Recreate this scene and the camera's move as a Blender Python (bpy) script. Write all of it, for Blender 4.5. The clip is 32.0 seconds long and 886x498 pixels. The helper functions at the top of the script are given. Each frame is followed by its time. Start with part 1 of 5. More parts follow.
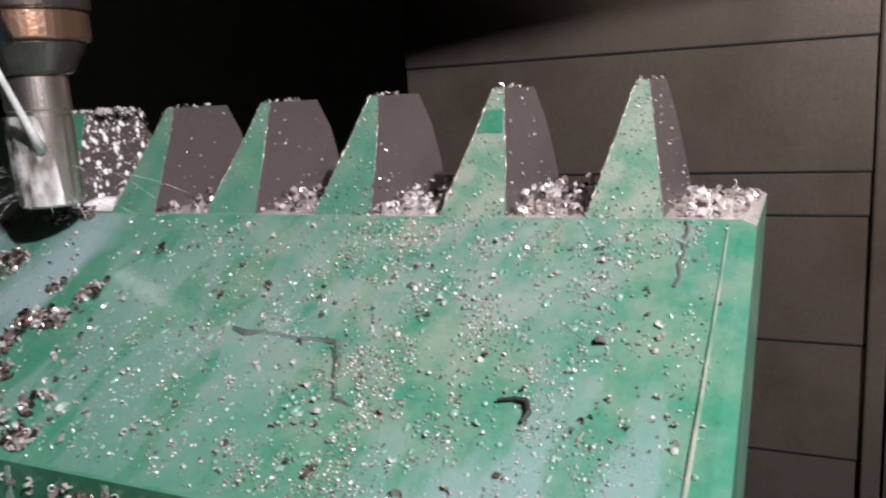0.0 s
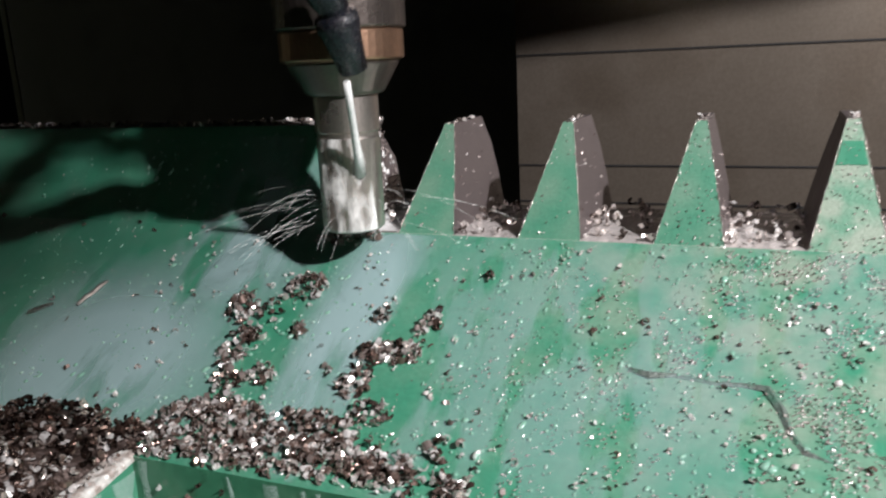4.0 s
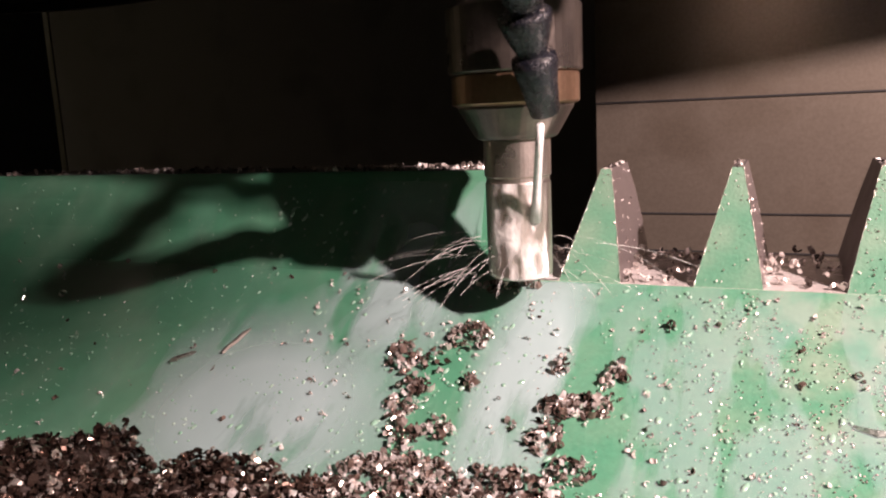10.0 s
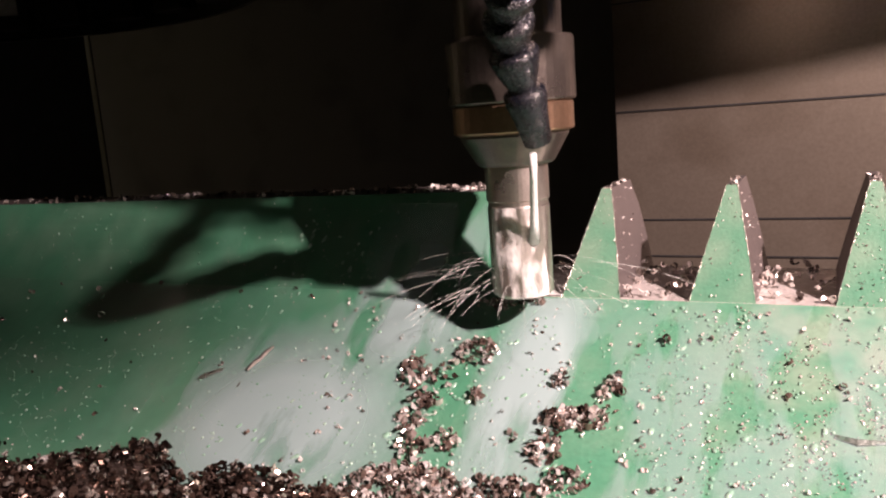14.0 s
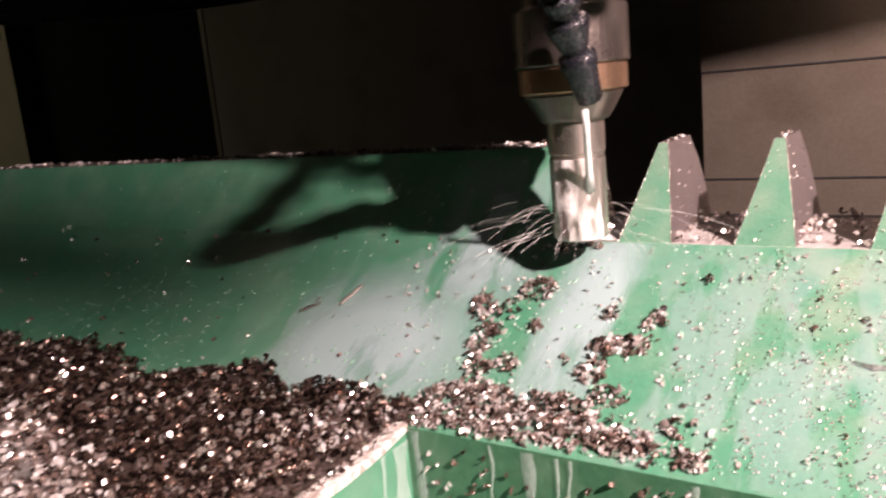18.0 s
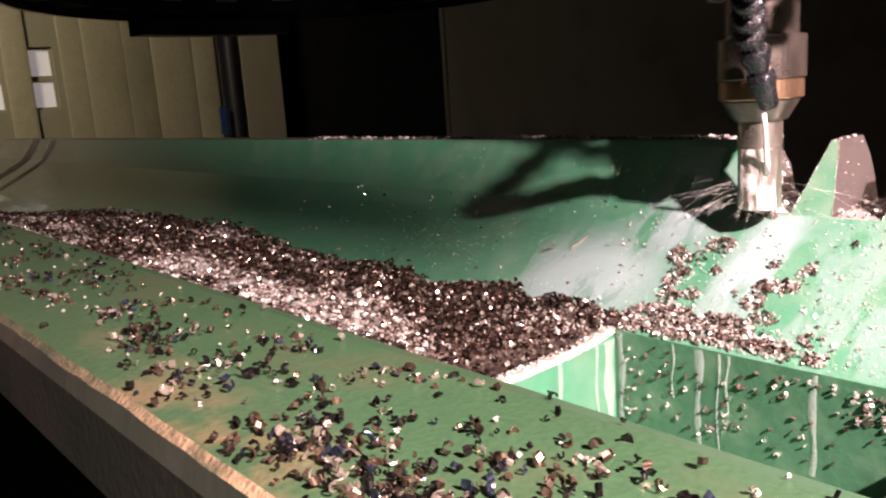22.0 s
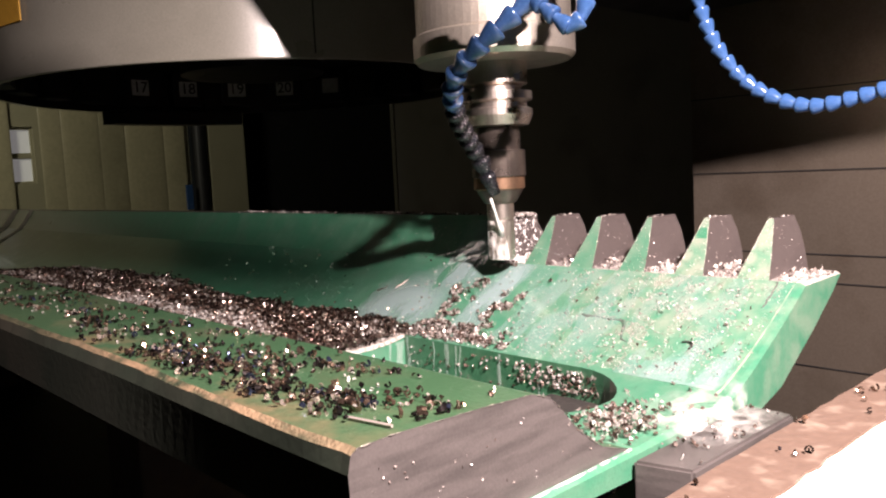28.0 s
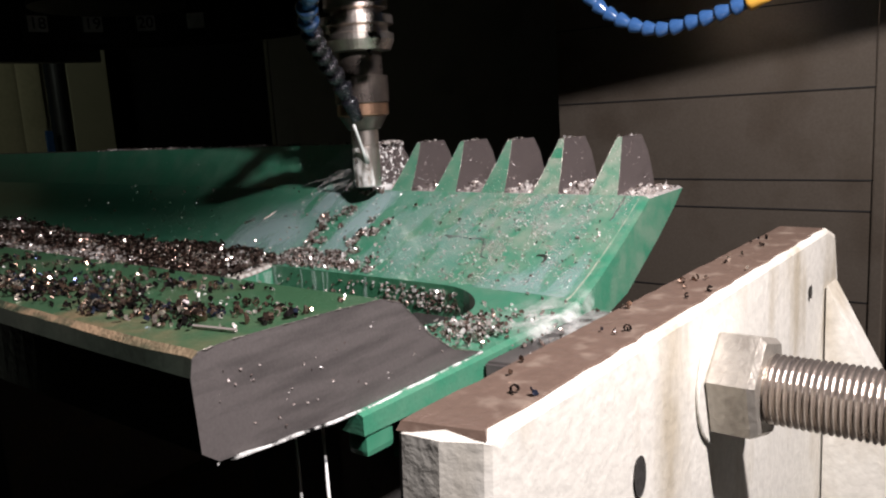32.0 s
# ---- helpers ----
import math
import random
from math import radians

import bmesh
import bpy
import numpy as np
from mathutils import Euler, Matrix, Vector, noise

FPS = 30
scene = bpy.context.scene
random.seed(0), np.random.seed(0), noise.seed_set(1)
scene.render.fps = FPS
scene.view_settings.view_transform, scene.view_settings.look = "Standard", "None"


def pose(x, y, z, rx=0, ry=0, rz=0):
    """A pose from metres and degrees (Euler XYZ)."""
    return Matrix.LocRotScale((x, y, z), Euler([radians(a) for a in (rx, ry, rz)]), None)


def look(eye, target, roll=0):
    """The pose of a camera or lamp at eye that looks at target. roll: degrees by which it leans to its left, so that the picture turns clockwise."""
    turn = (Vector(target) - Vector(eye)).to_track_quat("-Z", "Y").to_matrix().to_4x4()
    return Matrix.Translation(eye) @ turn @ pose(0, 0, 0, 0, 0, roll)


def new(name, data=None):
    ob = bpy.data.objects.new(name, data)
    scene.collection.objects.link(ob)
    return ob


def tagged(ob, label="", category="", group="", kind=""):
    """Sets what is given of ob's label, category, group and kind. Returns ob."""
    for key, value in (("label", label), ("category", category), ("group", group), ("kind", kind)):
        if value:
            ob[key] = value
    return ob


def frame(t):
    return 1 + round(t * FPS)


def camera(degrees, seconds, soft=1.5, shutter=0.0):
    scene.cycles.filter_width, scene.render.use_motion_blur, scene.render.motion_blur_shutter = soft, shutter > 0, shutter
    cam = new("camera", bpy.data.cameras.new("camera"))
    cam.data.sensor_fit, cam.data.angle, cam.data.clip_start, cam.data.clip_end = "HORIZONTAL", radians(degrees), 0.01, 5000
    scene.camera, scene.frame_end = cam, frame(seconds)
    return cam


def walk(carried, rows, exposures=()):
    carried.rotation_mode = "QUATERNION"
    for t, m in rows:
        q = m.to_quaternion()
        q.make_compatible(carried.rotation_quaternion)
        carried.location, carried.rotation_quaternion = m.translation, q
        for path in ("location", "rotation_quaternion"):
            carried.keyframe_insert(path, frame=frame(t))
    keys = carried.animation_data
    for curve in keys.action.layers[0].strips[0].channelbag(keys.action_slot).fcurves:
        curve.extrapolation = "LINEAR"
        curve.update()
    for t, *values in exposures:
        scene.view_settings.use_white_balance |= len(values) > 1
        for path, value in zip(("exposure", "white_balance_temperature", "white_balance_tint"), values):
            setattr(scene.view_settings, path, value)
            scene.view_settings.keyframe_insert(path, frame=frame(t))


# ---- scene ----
cam = camera(58.5, 32.0, soft=2.1, shutter=0.5)
PATH = [
    (0, (0.262, -0.238, 0.04), (-0.567, 1.542, -0.343), -3.4),
    (0.5, (0.256, -0.243, 0.041), (-0.628, 1.516, -0.312), -3.0),
    (1, (0.247, -0.247, 0.041), (-0.634, 1.503, -0.359), -3.0),
    (1.5, (0.233, -0.256, 0.042), (-0.624, 1.512, -0.332), -2.5),
    (2, (0.221, -0.266, 0.046), (-0.664, 1.493, -0.305), -1.1),
    (2.5, (0.215, -0.269, 0.046), (-0.646, 1.506, -0.286), -1.1),
    (3, (0.208, -0.275, 0.054), (-0.662, 1.492, -0.294), -2.3),
    (3.5, (0.193, -0.286, 0.075), (-0.689, 1.471, -0.29), -4.4),
    (4, (0.136, -0.28, 0.068), (-0.612, 1.514, -0.404), -2.7),
    (4.5, (0.13, -0.276, 0.113), (-0.732, 1.45, -0.413), -5.2),
    (6.5, (0.076, -0.286, 0.079), (-0.705, 1.529, -0.23), -2.7),
    (7, (0.075, -0.285, 0.079), (-0.707, 1.524, -0.262), -3.0),
    (7.5, (0.078, -0.287, 0.077), (-0.69, 1.525, -0.279), -3.3),
    (8, (0.078, -0.288, 0.077), (-0.691, 1.523, -0.282), -3.1),
    (8.5, (0.078, -0.289, 0.075), (-0.697, 1.517, -0.297), -3.4),
    (9, (0.08, -0.294, 0.079), (-0.739, 1.492, -0.296), -3.6),
    (9.5, (0.078, -0.293, 0.069), (-0.706, 1.517, -0.262), -3.0),
    (10, (0.081, -0.292, 0.068), (-0.716, 1.509, -0.282), -2.7),
    (10.5, (0.084, -0.294, 0.071), (-0.745, 1.493, -0.278), -2.5),
    (11, (0.086, -0.296, 0.068), (-0.745, 1.49, -0.274), -2.3),
    (11.5, (0.091, -0.297, 0.069), (-0.748, 1.483, -0.291), -2.7),
    (12, (0.093, -0.301, 0.071), (-0.761, 1.471, -0.289), -3.2),
    (12.5, (0.095, -0.299, 0.069), (-0.762, 1.471, -0.298), -3.4),
    (13, (0.095, -0.302, 0.075), (-0.773, 1.464, -0.283), -3.8),
    (13.5, (0.096, -0.302, 0.074), (-0.777, 1.463, -0.275), -4.0),
    (14, (0.099, -0.301, 0.077), (-0.785, 1.461, -0.259), -4.4),
    (14.5, (0.101, -0.302, 0.077), (-0.782, 1.464, -0.241), -4.6),
    (16.5, (0.119, -0.307, 0.075), (-0.771, 1.458, -0.226), -3.4),
    (17, (0.128, -0.319, 0.072), (-0.854, 1.39, -0.266), -3.6),
    (17.5, (0.136, -0.318, 0.077), (-0.896, 1.36, -0.263), -5.0),
    (18, (0.13, -0.331, 0.075), (-0.971, 1.29, -0.324), -5.4),
    (18.5, (0.129, -0.345, 0.074), (-1.046, 1.221, -0.335), -5.2),
    (19, (0.134, -0.356, 0.077), (-1.083, 1.174, -0.346), -5.4),
    (19.5, (0.145, -0.371, 0.078), (-1.132, 1.117, -0.319), -4.3),
    (20, (0.162, -0.39, 0.081), (-1.166, 1.05, -0.323), -4.5),
    (20.5, (0.185, -0.406, 0.079), (-1.159, 1.019, -0.327), -3.3),
    (21, (0.196, -0.43, 0.08), (-1.21, 0.934, -0.325), -2.9),
    (21.5, (0.208, -0.446, 0.085), (-1.261, 0.85, -0.316), -4.4),
    (22, (0.213, -0.451, 0.085), (-1.276, 0.825, -0.307), -4.0),
    (22.5, (0.22, -0.465, 0.089), (-1.34, 0.74, -0.246), -3.5),
    (23, (0.224, -0.472, 0.087), (-1.339, 0.733, -0.237), -3.2),
    (23.5, (0.23, -0.464, 0.084), (-1.305, 0.77, -0.26), -2.6),
    (24, (0.257, -0.456, 0.085), (-1.242, 0.828, -0.238), -1.8),
    (24.5, (0.263, -0.453, 0.077), (-1.14, 0.926, -0.283), -1.8),
    (26.5, (0.426, -0.517, 0.083), (-1.116, 0.741, -0.123), -4.1),
    (27, (0.45, -0.533, 0.089), (-1.081, 0.74, -0.093), -4.0),
    (27.5, (0.466, -0.533, 0.084), (-1.024, 0.786, -0.117), -3.7),
    (28, (0.469, -0.535, 0.087), (-0.989, 0.82, -0.11), -2.8),
    (28.5, (0.491, -0.548, 0.091), (-1.004, 0.768, -0.086), -3.4),
    (29, (0.489, -0.555, 0.092), (-1.017, 0.749, -0.079), -4.2),
    (29.5, (0.489, -0.561, 0.084), (-1.058, 0.692, -0.103), -3.7),
    (30, (0.495, -0.551, 0.084), (-0.978, 0.783, -0.141), -2.3),
    (30.5, (0.493, -0.556, 0.081), (-0.976, 0.777, -0.18), -1.0),
    (31, (0.494, -0.542, 0.078), (-0.94, 0.804, -0.284), -0.7),
    (31.5, (0.484, -0.527, 0.073), (-0.762, 0.999, -0.273), -2.2),
    (32, (0.487, -0.529, 0.07), (-0.756, 0.999, -0.278), -3.5),
]
EXPOSURES = [(0, -1.25, 5700, 16), (4, -0.95, 5700, 11), (7, -0.2, 7000, 38), (13, -0.2, 7000, 38), (19, 0.02, 6900, 38), (21, 0.15, 7000, 40), (22, 0.50, 7000, 41), (24.5, 0.62, 7000, 40), (28, -0.10, 6600, 27), (30.5, -0.30, 6200, 18), (31.5, -1.15, 5900, 15), (32, -1.27, 5900, 15)]
walk(cam, [(t, look(eye, target, roll)) for t, eye, target, roll in PATH], EXPOSURES)


# ---------------------------------------------------------------- world and light
world = bpy.data.worlds.new("world")
scene.world = world
world.use_nodes = True
world.node_tree.nodes["Background"].inputs["Color"].default_value = (0.75, 0.85, 0.7, 1)
world.node_tree.nodes["Background"].inputs["Strength"].default_value = 0.004

lamp_data = bpy.data.lights.new("work_lamp", "SPOT")
lamp_data.energy, lamp_data.color, lamp_data.shadow_soft_size = 155, (1.0, 0.89, 0.79), 0.014
lamp_data.spot_size, lamp_data.spot_blend = radians(104), 1.0
LAMP = Vector((0.69, -0.378, 0.49))
new("work_lamp_light", lamp_data).matrix_world = look(LAMP, (0.12, -0.04, 0.0))
# added fill spot, no visible source: brightens the left wall and curtain
fill_data = bpy.data.lights.new("left_wall_fill", "SPOT")
fill_data.energy, fill_data.color, fill_data.shadow_soft_size = 32, (0.96, 1.0, 0.74), 0.2
fill_data.spot_size, fill_data.spot_blend = radians(62), 0.7
new("left_wall_fill_light", fill_data).matrix_world = look((-1.75, -0.75, 0.9), (-2.9, 0.62, 0.2))


# ---------------------------------------------------------------- materials
def material(name, base, rough=0.5, metal=0.0, spots=None, amount=0.5, scale=40.0, bump=0.2, bump_scale=300.0,
             rough_var=0.12, coat=0.0, detail=6.0, mask_low=0.5, mask_high=0.68, per_object=0.0, island=0.0, stretch=None):
    m = bpy.data.materials.new(name)
    m.use_nodes = True
    t = m.node_tree
    n, link = t.nodes, t.links
    b = n["Principled BSDF"]
    b.inputs["Roughness"].default_value, b.inputs["Metallic"].default_value = rough, metal
    b.inputs["Coat Weight"].default_value = coat
    b.inputs["Coat Roughness"].default_value = 0.12
    co = n.new("ShaderNodeTexCoord")
    big = n.new("ShaderNodeTexNoise")
    big.inputs["Scale"].default_value, big.inputs["Detail"].default_value = scale, detail
    link.new(co.outputs["Object"], big.inputs["Vector"])
    if stretch:
        mapping = n.new("ShaderNodeMapping")
        mapping.inputs["Scale"].default_value = stretch
        link.new(co.outputs["Object"], mapping.inputs["Vector"])
        link.new(mapping.outputs[0], big.inputs["Vector"])
    fine = n.new("ShaderNodeTexNoise")
    fine.inputs["Scale"].default_value, fine.inputs["Detail"].default_value = bump_scale, 4
    link.new(co.outputs["Object"], fine.inputs["Vector"])
    ramp = n.new("ShaderNodeMapRange")
    ramp.inputs["From Min"].default_value, ramp.inputs["From Max"].default_value = mask_low, mask_high
    link.new(big.outputs["Fac"], ramp.inputs["Value"])
    mul = n.new("ShaderNodeMath")
    mul.operation, mul.inputs[1].default_value = "MULTIPLY", amount
    link.new(ramp.outputs["Result"], mul.inputs[0])
    mix = n.new("ShaderNodeMix")
    mix.data_type = "RGBA"
    mix.inputs["A"].default_value = (*base, 1)
    mix.inputs["B"].default_value = (*(spots or [c * 0.6 for c in base]), 1)
    link.new(mul.outputs[0], mix.inputs["Factor"])
    out = mix.outputs["Result"]
    val = n.new("ShaderNodeMapRange")
    val.inputs["To Min"].default_value, val.inputs["To Max"].default_value = 0.8, 1.2
    link.new(fine.outputs["Fac"], val.inputs["Value"])
    hsv = n.new("ShaderNodeHueSaturation")
    link.new(out, hsv.inputs["Color"])
    last = val.outputs["Result"]
    if per_object or island:
        src = n.new("ShaderNodeNewGeometry").outputs["Random Per Island"] if island else n.new("ShaderNodeObjectInfo").outputs["Random"]
        rnd = n.new("ShaderNodeMapRange")
        s = per_object or island
        rnd.inputs["To Min"].default_value, rnd.inputs["To Max"].default_value = 1 - s, 1 + s
        link.new(src, rnd.inputs["Value"])
        both = n.new("ShaderNodeMath")
        both.operation = "MULTIPLY"
        link.new(last, both.inputs[0])
        link.new(rnd.outputs["Result"], both.inputs[1])
        last = both.outputs[0]
    link.new(last, hsv.inputs["Value"])
    link.new(hsv.outputs["Color"], b.inputs["Base Color"])
    rr = n.new("ShaderNodeMapRange")
    rr.inputs["To Min"].default_value, rr.inputs["To Max"].default_value = max(0.03, rough - rough_var), min(1, rough + rough_var)
    link.new(big.outputs["Fac"], rr.inputs["Value"])
    link.new(rr.outputs["Result"], b.inputs["Roughness"])
    bp = n.new("ShaderNodeBump")
    bp.inputs["Strength"].default_value, bp.inputs["Distance"].default_value = bump, 0.0015
    link.new(fine.outputs["Fac"], bp.inputs["Height"])
    link.new(bp.outputs["Normal"], b.inputs["Normal"])
    return m


def glow(name, color, strength):
    m = bpy.data.materials.new(name)
    m.use_nodes = True
    b = m.node_tree.nodes["Principled BSDF"]
    b.inputs["Base Color"].default_value = (*color, 1)
    b.inputs["Emission Color"].default_value, b.inputs["Emission Strength"].default_value = (*color, 1), strength
    return m


GREEN = material("green_paint", (0.045, 0.195, 0.115), 0.34, 0, (0.12, 0.235, 0.165), 0.5, 34, 0.10, 90, coat=0.5, mask_low=0.42, mask_high=0.7)


def only_near(m, centre, radii):
    """Keeps the second colour of a material to the neighbourhood of one place."""
    n, link = m.node_tree.nodes, m.node_tree.links
    mix = next(k for k in n if k.bl_idname == "ShaderNodeMix")
    old = mix.inputs["Factor"].links[0].from_socket
    co, off, div, ln, fade, both = (n.new(k) for k in ("ShaderNodeTexCoord", "ShaderNodeVectorMath", "ShaderNodeVectorMath", "ShaderNodeVectorMath", "ShaderNodeMapRange", "ShaderNodeMath"))
    off.operation, div.operation, ln.operation, both.operation = "SUBTRACT", "MULTIPLY", "LENGTH", "MULTIPLY"
    off.inputs[1].default_value = (*centre, 0)
    div.inputs[1].default_value = (1 / radii[0], 1 / radii[1], 0)
    fade.inputs["From Min"].default_value, fade.inputs["From Max"].default_value, fade.inputs["To Min"].default_value = 1.0, 0.3, 0.18
    link.new(co.outputs["Object"], off.inputs[0])
    link.new(off.outputs[0], div.inputs[0])
    link.new(div.outputs[0], ln.inputs[0])
    link.new(ln.outputs["Value"], fade.inputs["Value"])
    link.new(fade.outputs["Result"], both.inputs[0])
    link.new(old, both.inputs[1])
    link.new(both.outputs[0], mix.inputs["Factor"])
    return m


DUSTY = only_near(material("swarf_dusted_green_paint", (0.048, 0.20, 0.12), 0.36, 0, (0.225, 0.275, 0.215), 0.85, 70, 0.14, 500, coat=0.5, mask_low=0.36, mask_high=0.62, detail=12), (0.165, -0.01), (0.125, 0.105))
DUSTYTOOTH = material("swarf_dusted_tooth", (0.11, 0.23, 0.155), 0.38, 0, (0.235, 0.28, 0.22), 0.9, 120, 0.18, 900, coat=0.3, mask_low=0.34, mask_high=0.6, detail=12)
# wet pocket wall: the green is darkened to hold the shade of its facing
POCKETGREEN = material("shaded_wet_green_paint", (0.032, 0.115, 0.062), 0.3, 0, (0.075, 0.165, 0.10), 0.7, 60, 0.25, 200, coat=0.5)
TOOTHGREEN = material("dusty_green_paint", (0.06, 0.19, 0.12), 0.36, 0, (0.17, 0.24, 0.18), 0.6, 45, 0.14, 800, mask_low=0.35, mask_high=0.7, coat=0.3)
GREEN_LIP = material("worn_green_paint", (0.030, 0.080, 0.038), 0.40, 0, (0.065, 0.068, 0.036), 0.6, 22, 0.25, 400, mask_low=0.52, mask_high=0.72)
LIPRUST = only_near(material("rust_stained_green", (0.032, 0.077, 0.036), 0.5, 0, (0.19, 0.115, 0.065), 0.9, 42, 0.3, 350, mask_low=0.46, mask_high=0.64), (0.06, -0.376), (0.20, 0.036))
RUST = only_near(material("rusty_edge", (0.045, 0.06, 0.035), 0.6, 0.1, (0.34, 0.23, 0.14), 0.95, 60, 0.8, 400, mask_low=0.36, mask_high=0.58), (0.09, -0.372), (0.22, 0.05))
# lip front: shade of the grazed side darkens the green; brown grime at left
LIPFRONT = only_near(material("shaded_grimy_green_paint", (0.020, 0.032, 0.020), 0.75, 0, (0.075, 0.06, 0.04), 0.9, 14, 0.08, 250, mask_low=0.35, mask_high=0.6), (-0.42, -0.374), (0.34, 0.2))
CUT = material("milled_steel", (0.15, 0.127, 0.125), 0.40, 0.6, (0.11, 0.092, 0.09), 0.5, 60, 0.1, 900)
# root floor under white coolant; the lamp's reflection is lightened into its colour
WETFLOOR = material("wet_lit_milled_floor", (0.66, 0.62, 0.59), 0.25, 0.35, (0.45, 0.41, 0.38), 0.6, 120, 0.3, 500, coat=0.5)
SAWN = material("sawn_steel", (0.165, 0.148, 0.143), 0.40, 0.5, (0.085, 0.077, 0.075), 0.7, 30, 0.09, 900, stretch=(1, 0.7, 5), mask_low=0.42, mask_high=0.62)
WORN = material("worn_primer", (0.55, 0.56, 0.47), 0.5, 0, (0.30, 0.35, 0.27), 0.8, 12, 0.1, 300)
DULLBURR = material("dull_burr", (0.24, 0.27, 0.21), 0.5, 0, (0.09, 0.20, 0.13), 0.9, 90, 0.3, 300)
DARKSTEEL = material("dark_scale", (0.03, 0.028, 0.026), 0.7, 0.2, (0.06, 0.045, 0.03), 0.6, 40, 0.5, 200)


def chip_material(name, stops, rough):
    """Bare metal whose colour differs from chip to chip."""
    m = bpy.data.materials.new(name)
    m.use_nodes = True
    n, link = m.node_tree.nodes, m.node_tree.links
    b = n["Principled BSDF"]
    geo = n.new("ShaderNodeNewGeometry")
    ramp = n.new("ShaderNodeValToRGB")
    ramp.color_ramp.interpolation = "CONSTANT"
    while len(ramp.color_ramp.elements) < len(stops):
        ramp.color_ramp.elements.new(0.5)
    for e, (p, c) in zip(ramp.color_ramp.elements, stops):
        e.position, e.color = p, (*c, 1)
    link.new(geo.outputs["Random Per Island"], ramp.inputs["Fac"])
    link.new(ramp.outputs["Color"], b.inputs["Base Color"])
    noise_node = n.new("ShaderNodeTexNoise")
    noise_node.inputs["Scale"].default_value = 900
    mr = n.new("ShaderNodeMapRange")
    mr.inputs["To Min"].default_value, mr.inputs["To Max"].default_value = rough - 0.1, rough + 0.15
    link.new(noise_node.outputs["Fac"], mr.inputs["Value"])
    link.new(mr.outputs["Result"], b.inputs["Roughness"])
    b.inputs["Metallic"].default_value = 0.7
    return m


CHIP = chip_material("steel_chip", [(0, (0.035, 0.023, 0.019)), (0.35, (0.10, 0.064, 0.05)), (0.62, (0.22, 0.15, 0.12)), (0.86, (0.85, 0.78, 0.70))], 0.13)
CHIP.node_tree.nodes["Principled BSDF"].inputs["Metallic"].default_value = 0.88
CHIP_FACE = chip_material("bright_steel_chip", [(0, (0.08, 0.055, 0.045)), (0.22, (0.21, 0.15, 0.125)), (0.44, (0.36, 0.30, 0.27)), (0.62, (0.60, 0.55, 0.51)), (0.76, (0.9, 0.87, 0.84))], 0.15)
CHIP_FACE.node_tree.nodes["Principled BSDF"].inputs["Metallic"].default_value = 0.7
# wet chips: pale, mostly diffuse colours stand in for lamp glints
LOOSE = chip_material("glint_pale_chip", [(0, (0.10, 0.08, 0.07)), (0.22, (0.42, 0.37, 0.34)), (0.5, (0.70, 0.65, 0.61)), (0.8, (0.9, 0.87, 0.84))], 0.16)
LOOSE.node_tree.nodes["Principled BSDF"].inputs["Metallic"].default_value = 0.45
GRITMAT = chip_material("steel_grit", [(0, (0.12, 0.09, 0.08)), (0.22, (0.32, 0.27, 0.25)), (0.55, (0.50, 0.44, 0.41)), (0.86, (0.85, 0.80, 0.77))], 0.3)
GRITMAT.node_tree.nodes["Principled BSDF"].inputs["Metallic"].default_value = 0.25
CHIP_BLUE = chip_material("heat_blued_chip", [(0, (0.03, 0.025, 0.025)), (0.38, (0.10, 0.07, 0.055)), (0.60, (0.22, 0.15, 0.11)), (0.80, (0.055, 0.07, 0.12)), (0.88, (0.68, 0.60, 0.51))], 0.14)
CHIP_BLUE.node_tree.nodes["Principled BSDF"].inputs["Metallic"].default_value = 0.85
PILE = material("chip_bed", (0.06, 0.043, 0.036), 0.5, 0.7, (0.13, 0.10, 0.09), 0.9, 350, 1.0, 500)
STEEL = material("ground_steel", (0.60, 0.54, 0.49), 0.3, 0.95, (0.42, 0.37, 0.33), 0.6, 60, 0.08, 800)
BLACKSTEEL = material("blackened_steel", (0.16, 0.135, 0.12), 0.3, 0.85, (0.24, 0.20, 0.17), 0.6, 60, 0.1, 500)
BRONZE = material("bronze_nut", (0.42, 0.26, 0.17), 0.32, 0.9, (0.25, 0.16, 0.11), 0.6, 80, 0.1, 600)
COVER = material("way_cover_steel", (0.345, 0.292, 0.236), 0.31, 0.8, (0.24, 0.195, 0.15), 0.8, 11, 0.05, 350, rough_var=0.06)
COLUMN = material("machine_grey_paint", (0.37, 0.37, 0.385), 0.5, 0, (0.25, 0.25, 0.26), 0.6, 6, 0.05, 300)
DARKWALL = material("dark_enclosure_paint", (0.035, 0.035, 0.038), 0.5, 0, (0.028, 0.028, 0.03), 0.6, 6, 0.05, 300)
CREAM = material("cream_machine_paint", (0.24, 0.235, 0.20), 0.3, 0, (0.185, 0.18, 0.15), 0.6, 8, 0.06, 400, coat=0.4)
# black plastic parts; also painted on walls that lie in the dark
BLACK = material("black_plastic_and_shade", (0.015, 0.015, 0.016), 0.5, 0, (0.03, 0.03, 0.03), 0.5, 30, 0.1, 300)
BLUE = material("blue_hose_plastic", (0.032, 0.085, 0.22), 0.18, 0, (0.08, 0.16, 0.33), 0.6, 90, 0.05, 400, coat=0.5)
WETHOSE = material("wet_black_hose", (0.008, 0.009, 0.014), 0.26, 0, (0.035, 0.03, 0.03), 0.5, 500, 0.6, 900, coat=0.3)
YELLOW = material("yellow_nozzle_plastic", (0.65, 0.36, 0.05), 0.35, 0, (0.5, 0.25, 0.04), 0.5, 80, 0.05, 400)
